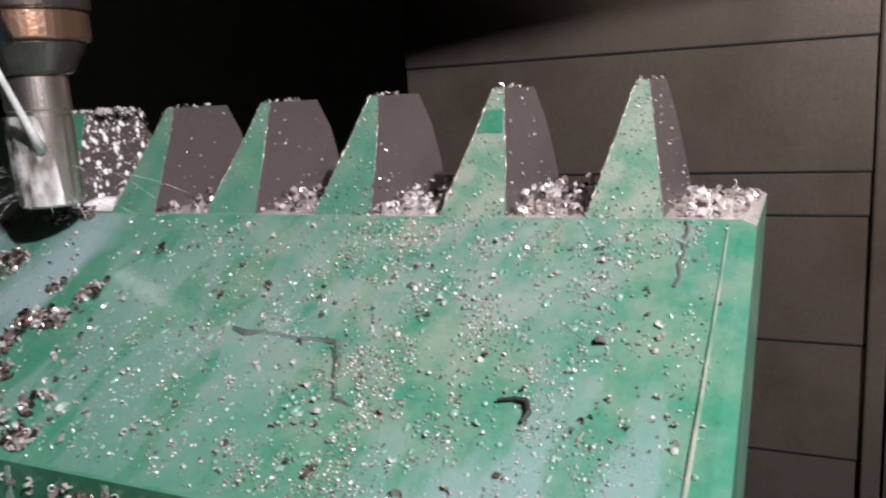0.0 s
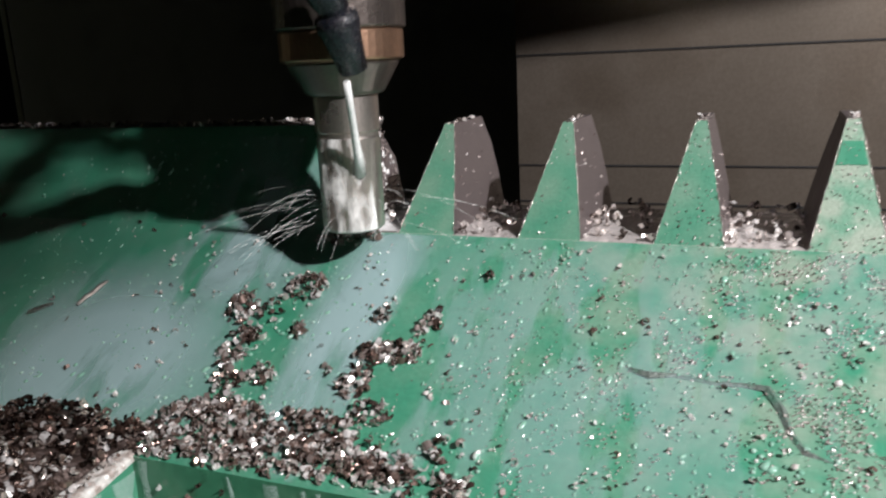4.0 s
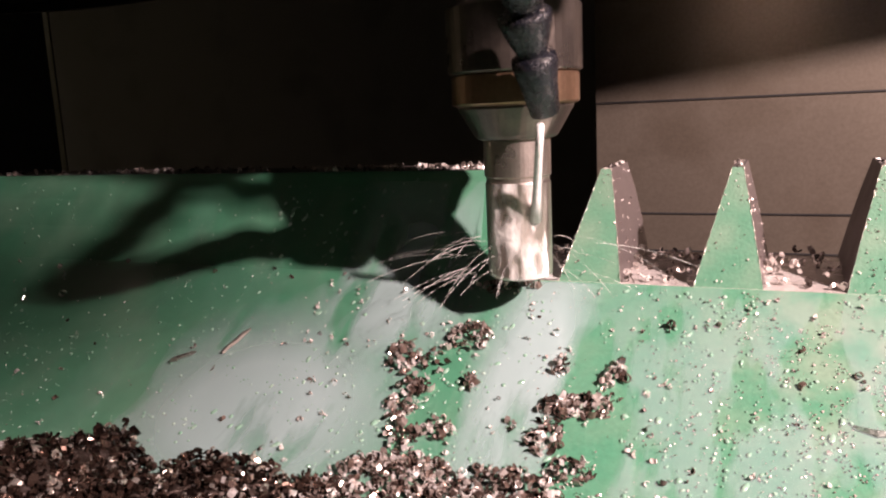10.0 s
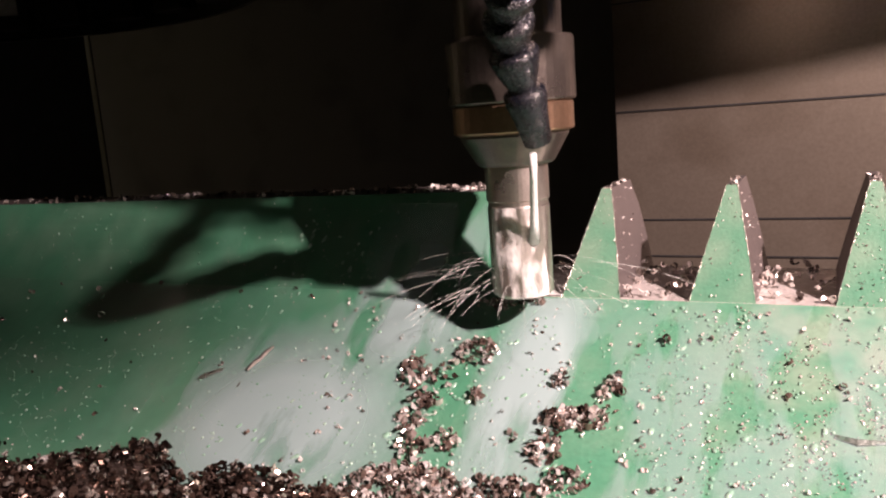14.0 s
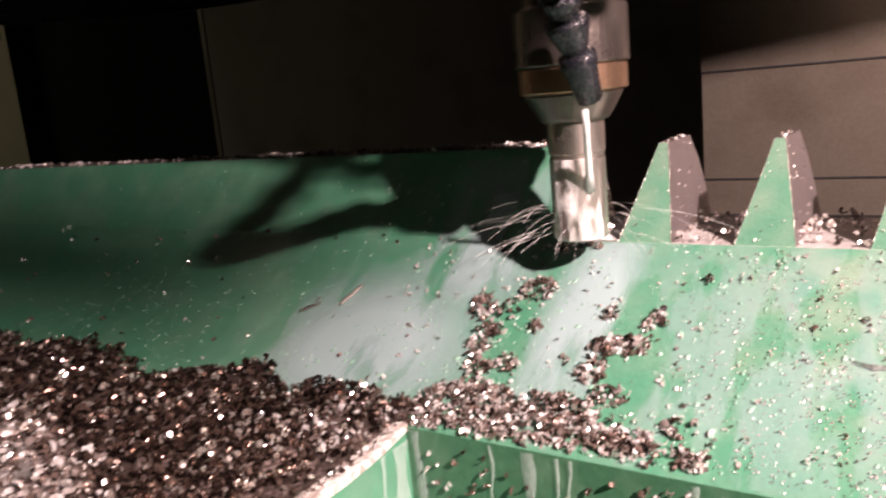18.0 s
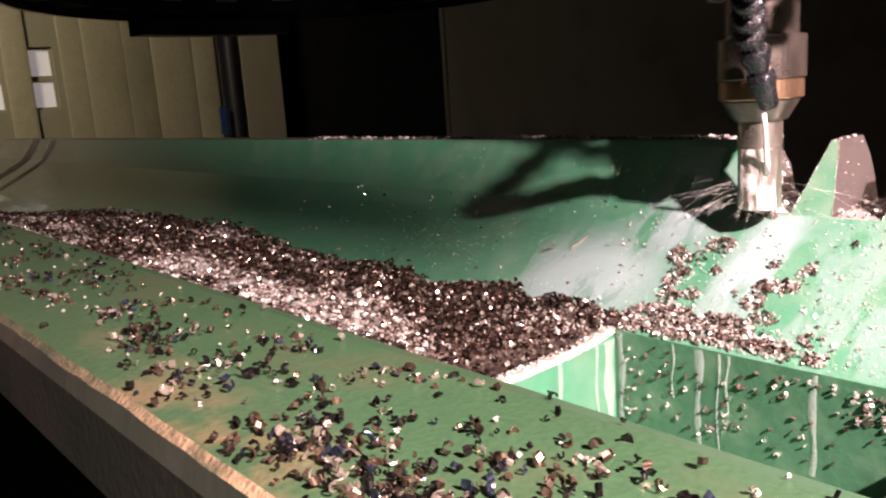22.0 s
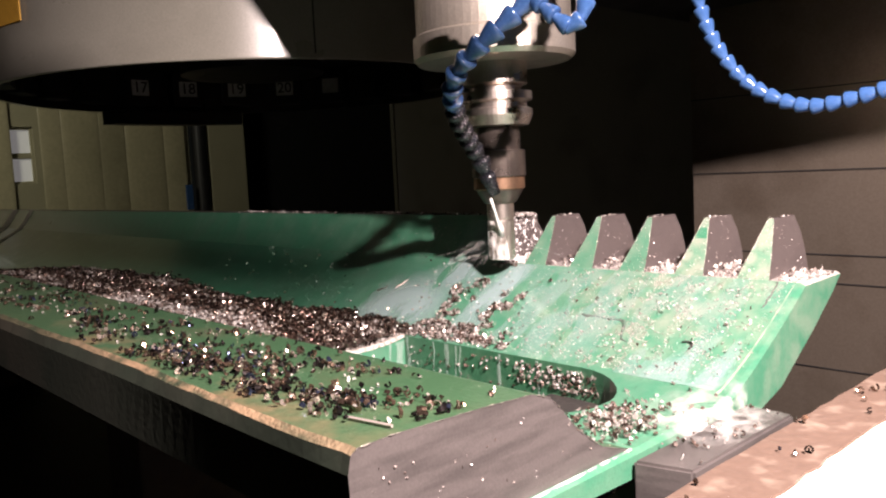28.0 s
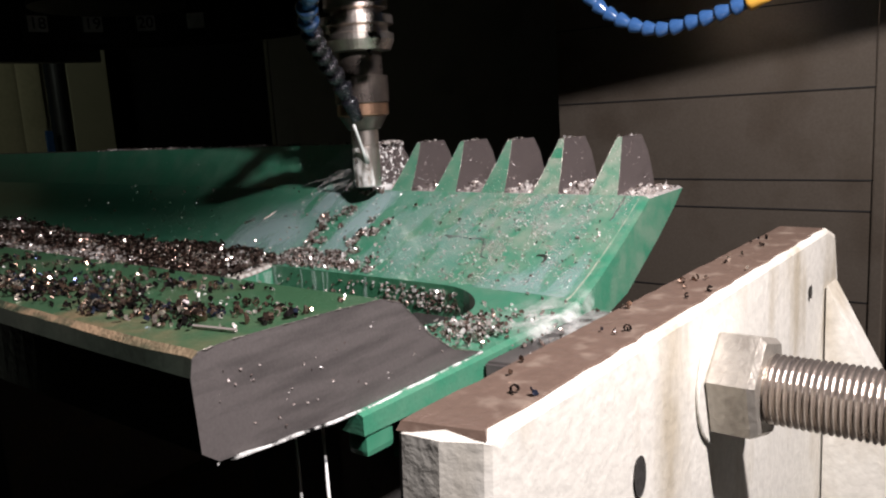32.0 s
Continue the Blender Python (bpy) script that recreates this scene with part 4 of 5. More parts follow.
# fine grit over the face, thickest towards the finished end
pts = []
while len(pts) < 5600:
    x, y = crng.normal(0.165, 0.05), crng.uniform(-0.10, -0.001)
    if -0.02 < x < 0.241 and noise.noise((x * 60, y * 60, 5)) + 0.9 * noise.noise((x * 210, y * 210, 3)) > 0.12:
        pts.append(on_face(x, y, 0.0002))
for _ in range(700):
    x, y = crng.uniform(-0.4, 0.24), crng.uniform(-0.098, 0.026)
    if y < 0 or x < -0.04:
        pts.append(on_face(x, y, 0.0002))
for i in range(5):
    for _ in range(30):
        z = crng.uniform(0, 0.040)
        s = z / TOP
        pts.append((0.05 * i + crng.uniform(0.0112 * s, 0.024 - 0.0088 * s), face_y(z) - 0.0003, z))
while len(pts) < 7600:
    x, y = crng.uniform(0.0, 0.243), -0.102 * crng.random() ** 0.85
    if crng.random() < 0.35:
        x = min(0.243, max(0.02, crng.normal(0.165, 0.04)))
    if noise.noise((x * 45, y * 45, 2)) + 0.6 * noise.noise((x * 150, y * 150, 6)) > 0.10:
        pts.append(on_face(x, y))
for _ in range(330):
    i, z = crng.integers(2, 5), TOP * crng.random() ** 1.5
    s = z / TOP
    x = 0.05 * i + 0.0112 * s + (0.024 - 0.02 * s) * crng.random()
    pts.append((x, float(np.interp(z, [v[1] for v in levels], [v[0] for v in levels])) - 0.0002, z))
for _ in range(260):
    y = -0.102 * crng.random()
    pts.append((0.2445 - 0.02 * abs(y) + crng.uniform(0, 0.003), y, face_z(y) - crng.uniform(0.0, 0.002)))
scatter("steel_grit", pts, GRITMAT, "fine bright steel grit on the green face", "metal grit", (0.3, 0.95), GRIT)

# chips on the milled root floors and the part's upper edge
pts = []
for x0, x1, n in ((-0.024, 0.0, 20), (0.024, 0.05, 40), (0.074, 0.10, 45), (0.124, 0.15, 60), (0.174, 0.20, 130), (0.226, 0.248, 80)):
    for _ in range(n):
        y = 0.002 + 0.050 * crng.random()
        pts.append((crng.uniform(x0, x1), y, 0.0012 + crng.random() * 0.006 * min(1, y / 0.02) * (1 if x0 < 0.22 else 0.5)))
for _ in range(330):
    x = -0.03 - 0.55 * crng.random() ** 2
    pts.append((x, crng.uniform(0.029, 0.055), TOP + crng.uniform(0.0, 0.0009)))
for i in range(5):
    for _ in range(5):
        pts.append((0.05 * i + crng.uniform(0.0115, 0.015), crng.uniform(0.028, 0.055), TOP + 0.0003))
scatter("root_chips", pts, LOOSE, "steel chips lying between the teeth, glints painted pale", "metal chips", (0.5, 1.15))
pts = []
for i in range(-1, 5):
    for _ in range(520 if i < 0 else 45):
        z = TOP * crng.random() ** (1.0 if i < 0 else 2.0)
        s = z / TOP
        x = (flank(z) if i < 0 else 0.05 * i + 0.024 - 0.0088 * s) + 0.0003
        pts.append((x, face_y(z) + crng.random() * (0.064 - face_y(z)) * 0.95, z + 0.001))
scatter("flank_grit", pts, GRITMAT, "wet grit clinging to the milled flanks", "metal grit", (0.3, 1.3), GRIT)


# blued chips strewn over the lip
def lip_z(y):
    return float(np.interp(y, [-0.376, -0.368, -0.335, -0.304, -0.278, -0.266], [-0.0125, -0.0095, -0.0095, -0.011, -0.0125, -0.0165]))


pts = []
for cx, cy, n in ((0.03, -0.350, 90), (0.075, -0.352, 110), (0.11, -0.335, 60), (0.15, -0.355, 90), (0.19, -0.345, 70), (0.225, -0.325, 40), (-0.05, -0.35, 50), (-0.12, -0.33, 40), (0.10, -0.30, 20)):
    for _ in range(n):
        y = min(-0.275, max(-0.366, crng.normal(cy, 0.009)))
        pts.append((min(0.24, crng.normal(cx, 0.016)), y, lip_z(y) + crng.uniform(0.0006, 0.003)))
while len(pts) < 1400:
    x = 0.235 - 0.9 * crng.random() ** 1.4
    y = crng.triangular(-0.367, -0.345, -0.27)
    if noise.noise((x * 22, y * 30, 1)) + 0.5 * noise.noise((x * 60, y * 60, 4)) > -0.02 + 0.3 * (x > 0.17) * (y > -0.33):
        pts.append((x, y, lip_z(y) + crng.uniform(0.0006, 0.0022)))
scatter("lip_chips", pts, CHIP_BLUE, "blue and brown chips strewn over the worn lip", "metal chips", (0.6, 1.35))
pts = []
for _ in range(150):
    y = crng.triangular(-0.366, -0.345, -0.275)
    pts.append((0.235 - 0.75 * crng.random() ** 1.3, y, lip_z(y) + 0.0012))
scatter("bright_lip_chips", pts, LOOSE, "single chips on the worn lip, glints painted pale", "metal chips", (0.3, 0.7))
pts = []
for _ in range(320):
    x, y = crng.normal(0.216, 0.014), crng.normal(-0.178, 0.018)
    if x < 0.247 and (x > 0.195 or abs(y + 0.152) > 0.05):
        pts.append((x, y, -0.0565 + crng.random() * 0.004))
for _ in range(10):
    x, y = crng.uniform(0.19, 0.245), crng.uniform(-0.15, -0.10)
    pts.append(on_face(x, y))
scatter("corner_chips", pts, CHIP_FACE, "small drift of chips beside the sawn lip end", "metal chips", (0.6, 1.3))
pts = []
for _ in range(130):
    pts.append((crng.uniform(-0.045, 0.14), -0.1052, crng.uniform(-0.10, -0.056)))
for _ in range(220):
    pts.append((crng.uniform(0.08, 0.165), -0.1052, crng.uniform(-0.072, -0.056)))
scatter("pocket_chips", pts, CHIP_FACE, "chips washed down the pocket wall", "metal chips", (0.5, 1.0))
pts = [(crng.uniform(0.344, 0.3665), crng.uniform(-0.36, -0.02), -0.0137) for _ in range(24)]
scatter("clamp_chips", pts, CHIP_BLUE, "stray dark chips on the rusty clamp edge", "metal chips", (0.5, 1.1))

# single larger chips that lie apart
def lone(pts, r, mat, label):
    return tagged(part("long_chip", tube(pts, r, 6), mat), label, "metal chip", "long chips")
lone([on_face(-0.127 + 0.0052 * i / 4, -0.047 + 0.0128 * i / 4, 0.0016 + 0.0004 * (i % 2)) for i in range(5)], [0.0006, 0.0010, 0.0009, 0.0010, 0.0004], STEEL, "long straight steel splinter on the green face")
lone([on_face(-0.149 + 0.0090 * i / 4, -0.0532 + 0.0058 * i / 4, 0.0015) for i in range(5)], [0.0006, 0.0011, 0.0009, 0.0008, 0.0004], STEEL, "long straight steel splinter on the green face")
lone([on_face(x, y, 0.0014) for x, y in ((0.194, -0.0655), (0.198, -0.0645), (0.2015, -0.065), (0.203, -0.068), (0.202, -0.071))], [0.0004, 0.0006, 0.0008, 0.0008, 0.0004], DARKSTEEL, "dark hooked chip on the green face")
lone([(0.218 + 0.022 * i / 4, -0.357 + 0.004 * i / 4, -0.0082) for i in range(5)], 0.0008, LOOSE, "long bright splinter on the worn lip")
WELD = material("dull_weld_bead", (0.10, 0.12, 0.105), 0.5, 0.2, (0.06, 0.15, 0.10), 0.9, 160, 0.5, 600)
scrawl = [(0.100, -0.049), (0.106, -0.0505), (0.113, -0.0495), (0.124, -0.0508), (0.133, -0.0505), (0.139, -0.051), (0.143, -0.057), (0.1455, -0.064), (0.149, -0.069), (0.156, -0.071)]
lone([on_face(x, y, -0.0006) for x, y in scrawl], [0.0012, 0.0018, 0.0011, 0.0010, 0.0012, 0.0018, 0.0015, 0.0011, 0.0012, 0.0006], WELD, "thin dark weld bead scar on the green face")
lone([on_face(0.2305 + 0.001 * (i % 2), -0.001 - 0.024 * i / 6, 0.0) for i in range(7)], 0.0006, SAWN, "thin dark scratch below the end tooth")

# ---------------------------------------------------------------- coolant
def coolant_material():
    m = bpy.data.materials.new("milky_coolant")
    m.use_nodes = True
    n, link = m.node_tree.nodes, m.node_tree.links
    b, out = n["Principled BSDF"], n["Material Output"]
    b.inputs["Base Color"].default_value = (0.41, 0.54, 0.56, 1)
    b.inputs["Roughness"].default_value = 0.22
    b.inputs["Coat Weight"].default_value = 0.5
    co = n.new("ShaderNodeTexCoord")

    def spot(center, radii, gain):
        sub = n.new("ShaderNodeVectorMath")
        sub.operation = "SUBTRACT"
        sub.inputs[1].default_value = (*center, 0)
        link.new(co.outputs["Object"], sub.inputs[0])
        mul = n.new("ShaderNodeVectorMath")
        mul.operation = "MULTIPLY"
        mul.inputs[1].default_value = (1 / radii[0], 1 / radii[1], 0)
        link.new(sub.outputs[0], mul.inputs[0])
        ln = n.new("ShaderNodeVectorMath")
        ln.operation = "LENGTH"
        link.new(mul.outputs[0], ln.inputs[0])
        mr = n.new("ShaderNodeMapRange")
        mr.inputs["From Min"].default_value, mr.inputs["From Max"].default_value = 0.35, 1.0
        mr.inputs["To Min"].default_value, mr.inputs["To Max"].default_value = gain, 0.0
        link.new(ln.outputs["Value"], mr.inputs["Value"])
        return mr.outputs["Result"]

    last = None
    # the last spot also whitens the lower right corner for its wet sheen
    for s in (spot((-0.064, -0.010), (0.042, 0.048), 0.9), spot((-0.098, -0.068), (0.074, 0.056), 0.98), spot((0.0, -0.045), (0.024, 0.080), 1.05), spot((0.175, -0.02), (0.075, 0.07), 0.15), spot((0.07, -0.055), (0.10, 0.07), 0.33), spot((0.215, -0.095), (0.07, 0.05), 0.5)):
        if last is None:
            last = s
        else:
            mx = n.new("ShaderNodeMath")
            mx.operation = "MAXIMUM"
            link.new(last, mx.inputs[0])
            link.new(s, mx.inputs[1])
            last = mx.outputs[0]
    mp = n.new("ShaderNodeMapping")
    mp.inputs["Scale"].default_value = (52, 15, 15)
    mp.inputs["Rotation"].default_value = (0, 0, radians(-24))
    link.new(co.outputs["Object"], mp.inputs["Vector"])
    nz = n.new("ShaderNodeTexNoise")
    nz.inputs["Scale"].default_value, nz.inputs["Detail"].default_value = 1.0, 5
    link.new(mp.outputs[0], nz.inputs["Vector"])
    nr = n.new("ShaderNodeMapRange")
    nr.inputs["From Min"].default_value, nr.inputs["From Max"].default_value = 0.35, 0.50
    nr.inputs["To Min"].default_value, nr.inputs["To Max"].default_value = -0.75, 0.05
    link.new(nz.outputs["Fac"], nr.inputs["Value"])
    add = n.new("ShaderNodeMath")
    add.operation, add.use_clamp = "ADD", True
    link.new(last, add.inputs[0])
    link.new(nr.outputs["Result"], add.inputs[1])
    cap = n.new("ShaderNodeMath")
    cap.operation, cap.inputs[1].default_value = "MULTIPLY", 0.58
    link.new(add.outputs[0], cap.inputs[0])
    bp = n.new("ShaderNodeBump")
    bp.inputs["Strength"].default_value, bp.inputs["Distance"].default_value = 0.7, 0.0012
    link.new(nz.outputs["Fac"], bp.inputs["Height"])
    link.new(bp.outputs["Normal"], b.inputs["Normal"])
    tr = n.new("ShaderNodeBsdfTransparent")
    mix = n.new("ShaderNodeMixShader")
    link.new(cap.outputs[0], mix.inputs[0])
    link.new(tr.outputs[0], mix.inputs[1])
    link.new(b.outputs[0], mix.inputs[2])
    link.new(mix.outputs[0], out.inputs["Surface"])
    return m


COOLANT = coolant_material()
bm = bmesh.new()
rows = []
for i in range(90):
    x = -0.19 + 0.437 * i / 89
    rows.append([bm.verts.new((x, y, face_z(y) + 0.0005 + 0.00025 * noise.noise((x * 150, y * 60, 0)))) for y in np.linspace(-0.1035, 0.025 if x < -0.036 else -0.001, 24)])
for a, b in zip(rows, rows[1:]):
    for k in range(23):
        bm.faces.new((a[k], b[k], b[k + 1], a[k + 1]))
tagged(part("coolant_film", bm, COOLANT, smooth=True), "milky coolant running over the green face", "coolant", kind="stuff")

PUDDLE = material("chip_laden_coolant", (0.55, 0.54, 0.50), 0.25, 0.1, (0.28, 0.23, 0.20), 0.9, 260, 0.8, 500, coat=0.5, mask_low=0.45, mask_high=0.6)
DROP = material("coolant_bead", (0.14, 0.29, 0.21), 0.08, 0, (0.5, 0.56, 0.52), 0.5, 300, 0.0, 300, coat=1.0, rough_var=0.03)
WATER = material("white_coolant", (0.80, 0.80, 0.78), 0.15, 0, (0.7, 0.72, 0.7), 0.4, 200, 0.2, 600, coat=0.6)
NOZZLE = Vector((0.0092, -0.0500, 0.0615))
front = Vector((TIP[0] + 0.0088, TIP[1] - 0.0086, TIP[2] + 0.030))
line = [NOZZLE.lerp(front, k / 4) + Vector((0, 0, -0.002 * k)) for k in range(5)]
tagged(part("coolant_jet", tube(line, [0.0013, 0.0013, 0.0014, 0.0016, 0.0022], 10), WATER, smooth=True), "white coolant jet striking the cutter", "coolant", kind="stuff")


def veil(name, scale, low, high, most, centre=None, radii=None):
    """Broken white coolant: clear where the noise is low."""
    m = material(name, (0.80, 0.80, 0.77), 0.2, 0, (0.68, 0.70, 0.67), 0.4, 200, 0.3, 500, coat=0.5)
    n, link = m.node_tree.nodes, m.node_tree.links
    co, mp, nz, mr, tr, mx = (n.new(k) for k in ("ShaderNodeTexCoord", "ShaderNodeMapping", "ShaderNodeTexNoise", "ShaderNodeMapRange", "ShaderNodeBsdfTransparent", "ShaderNodeMixShader"))
    mp.inputs["Scale"].default_value = scale
    nz.inputs["Scale"].default_value, nz.inputs["Detail"].default_value = 1.0, 4
    mr.inputs["From Min"].default_value, mr.inputs["From Max"].default_value, mr.inputs["To Max"].default_value = low, high, most
    link.new(co.outputs["Object"], mp.inputs["Vector"])
    link.new(mp.outputs[0], nz.inputs["Vector"])
    link.new(nz.outputs["Fac"], mr.inputs["Value"])
    amount = mr.outputs["Result"]
    if centre:
        off, div, ln, fade, both = (n.new(k) for k in ("ShaderNodeVectorMath", "ShaderNodeVectorMath", "ShaderNodeVectorMath", "ShaderNodeMapRange", "ShaderNodeMath"))
        off.operation, div.operation, ln.operation, both.operation = "SUBTRACT", "MULTIPLY", "LENGTH", "MULTIPLY"
        off.inputs[1].default_value = (*centre, 0)
        div.inputs[1].default_value = (1 / radii[0], 1 / radii[1], 0)
        fade.inputs["From Min"].default_value, fade.inputs["From Max"].default_value = 1.0, 0.35
        link.new(co.outputs["Object"], off.inputs[0])
        link.new(off.outputs[0], div.inputs[0])
        link.new(div.outputs[0], ln.inputs[0])
        link.new(ln.outputs["Value"], fade.inputs["Value"])
        link.new(fade.outputs["Result"], both.inputs[0])
        link.new(amount, both.inputs[1])
        amount = both.outputs[0]
    link.new(amount, mx.inputs[0])
    link.new(tr.outputs[0], mx.inputs[1])
    link.new(n["Principled BSDF"].outputs[0], mx.inputs[2])
    link.new(mx.outputs[0], n["Material Output"].inputs["Surface"])
    return m


# sheet of coolant washing down the turning cutter
FOAM = veil("foaming_coolant", (160, 160, 60), 0.40, 0.62, 0.85)
bm = bmesh.new()
rows = []
for i in range(15):
    z = TIP[2] + 0.001 + 0.034 * i / 14
    half = 62 - 26 * (i / 14) ** 2
    rows.append([bm.verts.new((TIP[0] + (0.0127 + 0.0006 * noise.noise((a * 0.1, z * 200, 1))) * math.cos(radians(a)), TIP[1] + (0.0127 + 0.0006 * noise.noise((a * 0.1, z * 200, 1))) * math.sin(radians(a)), z)) for a in np.linspace(-82 - half, -82 + half, 16)])
for a, c in zip(rows, rows[1:]):
    for k in range(15):
        bm.faces.new((a[k], a[k + 1], c[k + 1], c[k]))
tagged(part("coolant_wash", bm, FOAM, smooth=True), "white coolant washing down the cutter", "coolant", kind="stuff")

bm = bmesh.new()
srng = random.Random(3)
for i in range(40):
    a = radians(srng.choice((srng.uniform(140, 235), srng.uniform(140, 235), srng.uniform(235, 330), srng.uniform(-20, 30))))
    up, reach = srng.uniform(0.0, 0.012), srng.uniform(0.012, 0.058)
    p0 = Vector((TIP[0] + 0.012 * math.cos(a), TIP[1] + 0.012 * math.sin(a), TIP[2] + srng.uniform(0.002, 0.016)))
    start, stop = srng.uniform(0.05, 0.3), srng.uniform(0.7, 1.0)
    line = []
    for k in range(7):
        t = start + (stop - start) * k / 6
        line.append(p0 + Vector((reach * math.cos(a) * t, reach * math.sin(a) * t, up * t - 0.016 * t * t)))
    line = [p for p in line if p.z > face_z(min(p.y, 0.02)) + 0.001 and (p.x < 0.004 or p.y < -0.004)]
    if len(line) < 4:
        continue
    w = srng.uniform(0.00005, 0.00012)
    t = tube(line, [w * 0.4] + [w] * (len(line) - 2) + [w * 0.4], 5)
    tmp = bpy.data.meshes.new("tmp")
    t.to_mesh(tmp)
    t.free()
    bm.from_mesh(tmp)
    bpy.data.meshes.remove(tmp)
tagged(part("coolant_spray", bm, veil("misty_coolant", (500, 500, 500), 0.35, 0.6, 0.6), normals=False), "thin strands of coolant flung off the cutter", "coolant", kind="stuff")
# coolant standing in the corner of the trough, with its glare painted white
POOL = veil("glare_white_coolant", (110, 80, 80), 0.36, 0.68, 0.7, (0.250, -0.135), (0.040, 0.050))
bm = bmesh.new()
rows = []
for i in range(22):
    x = 0.190 + 0.0905 * i / 21
    row = []
    for q in np.linspace(0, 1, 22):
        y = -0.200 + 0.115 * q if x < 0.251 else -0.205 + 0.108 * q
        z = face_z(y) if x < 0.2505 else -0.0602
        row.append(bm.verts.new((x, y, max(z, -0.0602) + 0.0010 + 0.0005 * noise.noise((x * 120, y * 120, 2)))))
    rows.append(row)
for a, c in zip(rows, rows[1:]):
    for k in range(21):
        bm.faces.new((a[k], c[k], c[k + 1], a[k + 1]))
for f in [f for f in bm.faces if f.calc_center_median().x < 0.196 and f.calc_center_median().y > -0.19]:
    bm.faces.remove(f)
tagged(part("coolant_pool", bm, POOL, smooth=True), "wet coolant in the corner of the trough, its glare painted white", "coolant", kind="stuff")
edge_line = [(0.2465, -0.372 + 0.166 * i / 14, float(np.interp(-0.372 + 0.166 * i / 14, [-0.372, -0.296, -0.205], [-0.0535, -0.059, -0.0578])) + 0.0003 * math.sin(2.3 * i)) for i in range(15)]
tagged(part("coolant_bead", tube(edge_line, [0.0006 + 0.0004 * math.sin(1.7 * i) ** 2 for i in range(15)], 6), FOAM, smooth=True), "wet white line along the foot of the sawn end", "coolant", kind="stuff")
pts = [(crng.uniform(0.252, 0.280), crng.uniform(-0.20, -0.10), -0.0585) for _ in range(40)]
scatter("block_chips", pts, CHIP_FACE, "wet chips on the steel block", "metal chips", (0.5, 1.0))
# foam lying in the hollows of the drift
bm = bmesh.new()
rows = []
for i in range(90):
    x = -0.46 + 0.38 * i / 89
    row = []
    for q in np.linspace(-0.256, -0.175, 22):
        z = heap_z(x, q)
        row.append(bm.verts.new((x, q, max(z, -0.058) + 0.0016 + 0.0012 * noise.noise((x * 90, q * 90, 4)))))
    rows.append(row)
for a, c in zip(rows, rows[1:]):
    for k in range(21):
        bm.faces.new((a[k], c[k], c[k + 1], a[k + 1]))
tagged(part("coolant_foam", bm, veil("drift_foam", (75, 75, 75), 0.47, 0.66, 0.75, (-0.27, -0.222), (0.17, 0.036)), smooth=True), "white coolant foam lying in the chip drift", "coolant", kind="stuff")
# wet streaks on the pocket wall
bm = bmesh.new()
for x, w, d in ((-0.045, 0.006, 0.05), (-0.012, 0.002, 0.03), (0.003, 0.006, 0.055), (0.014, 0.002, 0.055), (0.019, 0.002, 0.03), (0.062, 0.005, 0.05), (0.10, 0.003, 0.04)):
    rows = []
    for k in range(9):
        ww = w * (0.75 + 0.25 * math.sin(k * 1.3 + x * 70)) * (1.0 - 0.35 * k / 8)
        cx = x + 0.0008 * math.sin(0.9 * k + 40 * x)
        rows.append([bm.verts.new((cx + ww * q, -0.1042 - 0.0006 * (1 - abs(q) * 2) - 0.0002, -0.0535 - d * k / 8)) for q in (-0.5, -0.2, 0.2, 0.5)])
    for a, b in zip(rows, rows[1:]):
        for k in range(3):
            bm.faces.new((a[k], b[k], b[k + 1], a[k + 1]))
RUNS = bpy.data.materials.new("thin_coolant")
RUNS.use_nodes = True
_n, _l = RUNS.node_tree.nodes, RUNS.node_tree.links
_n["Principled BSDF"].inputs["Base Color"].default_value = (0.55, 0.66, 0.62, 1)
_n["Principled BSDF"].inputs["Roughness"].default_value = 0.2
_t, _m, _z = _n.new("ShaderNodeBsdfTransparent"), _n.new("ShaderNodeMixShader"), _n.new("ShaderNodeTexNoise")
_z.inputs["Scale"].default_value = 160
_r = _n.new("ShaderNodeMapRange")
_r.inputs["From Min"].default_value, _r.inputs["From Max"].default_value, _r.inputs["To Max"].default_value = 0.38, 0.66, 0.6
_l.new(_z.outputs["Fac"], _r.inputs["Value"])
_l.new(_r.outputs["Result"], _m.inputs[0])
_l.new(_t.outputs[0], _m.inputs[1])
_l.new(_n["Principled BSDF"].outputs[0], _m.inputs[2])
_l.new(_m.outputs[0], _n["Material Output"].inputs["Surface"])
tagged(part("coolant_runs", bm, RUNS, smooth=True), "white runs of coolant down the pocket wall", "coolant", kind="stuff")
bm = bmesh.new()
for y, w, d in ((-0.110, 0.012, 0.055), (-0.121, 0.003, 0.05), (-0.152, 0.004, 0.05)):
    rows = []
    for k in range(9):
        ww = w * (0.75 + 0.25 * math.sin(k * 1.3 + y * 90)) * (1.0 - 0.35 * k / 8)
        cy = y + 0.0008 * math.sin(0.9 * k + 40 * y)
        rows.append([bm.verts.new((-0.0490 + 0.0006 * (1 - abs(q) * 2), cy + ww * q, -0.0575 - d * k / 8)) for q in (-0.5, -0.2, 0.2, 0.5)])
    for a, c in zip(rows, rows[1:]):
        for q in range(3):
            bm.faces.new((a[q], a[q + 1], c[q + 1], c[q]))
tagged(part("coolant_runs", bm, RUNS, smooth=True), "white runs of coolant down the pocket end", "coolant", kind="stuff")
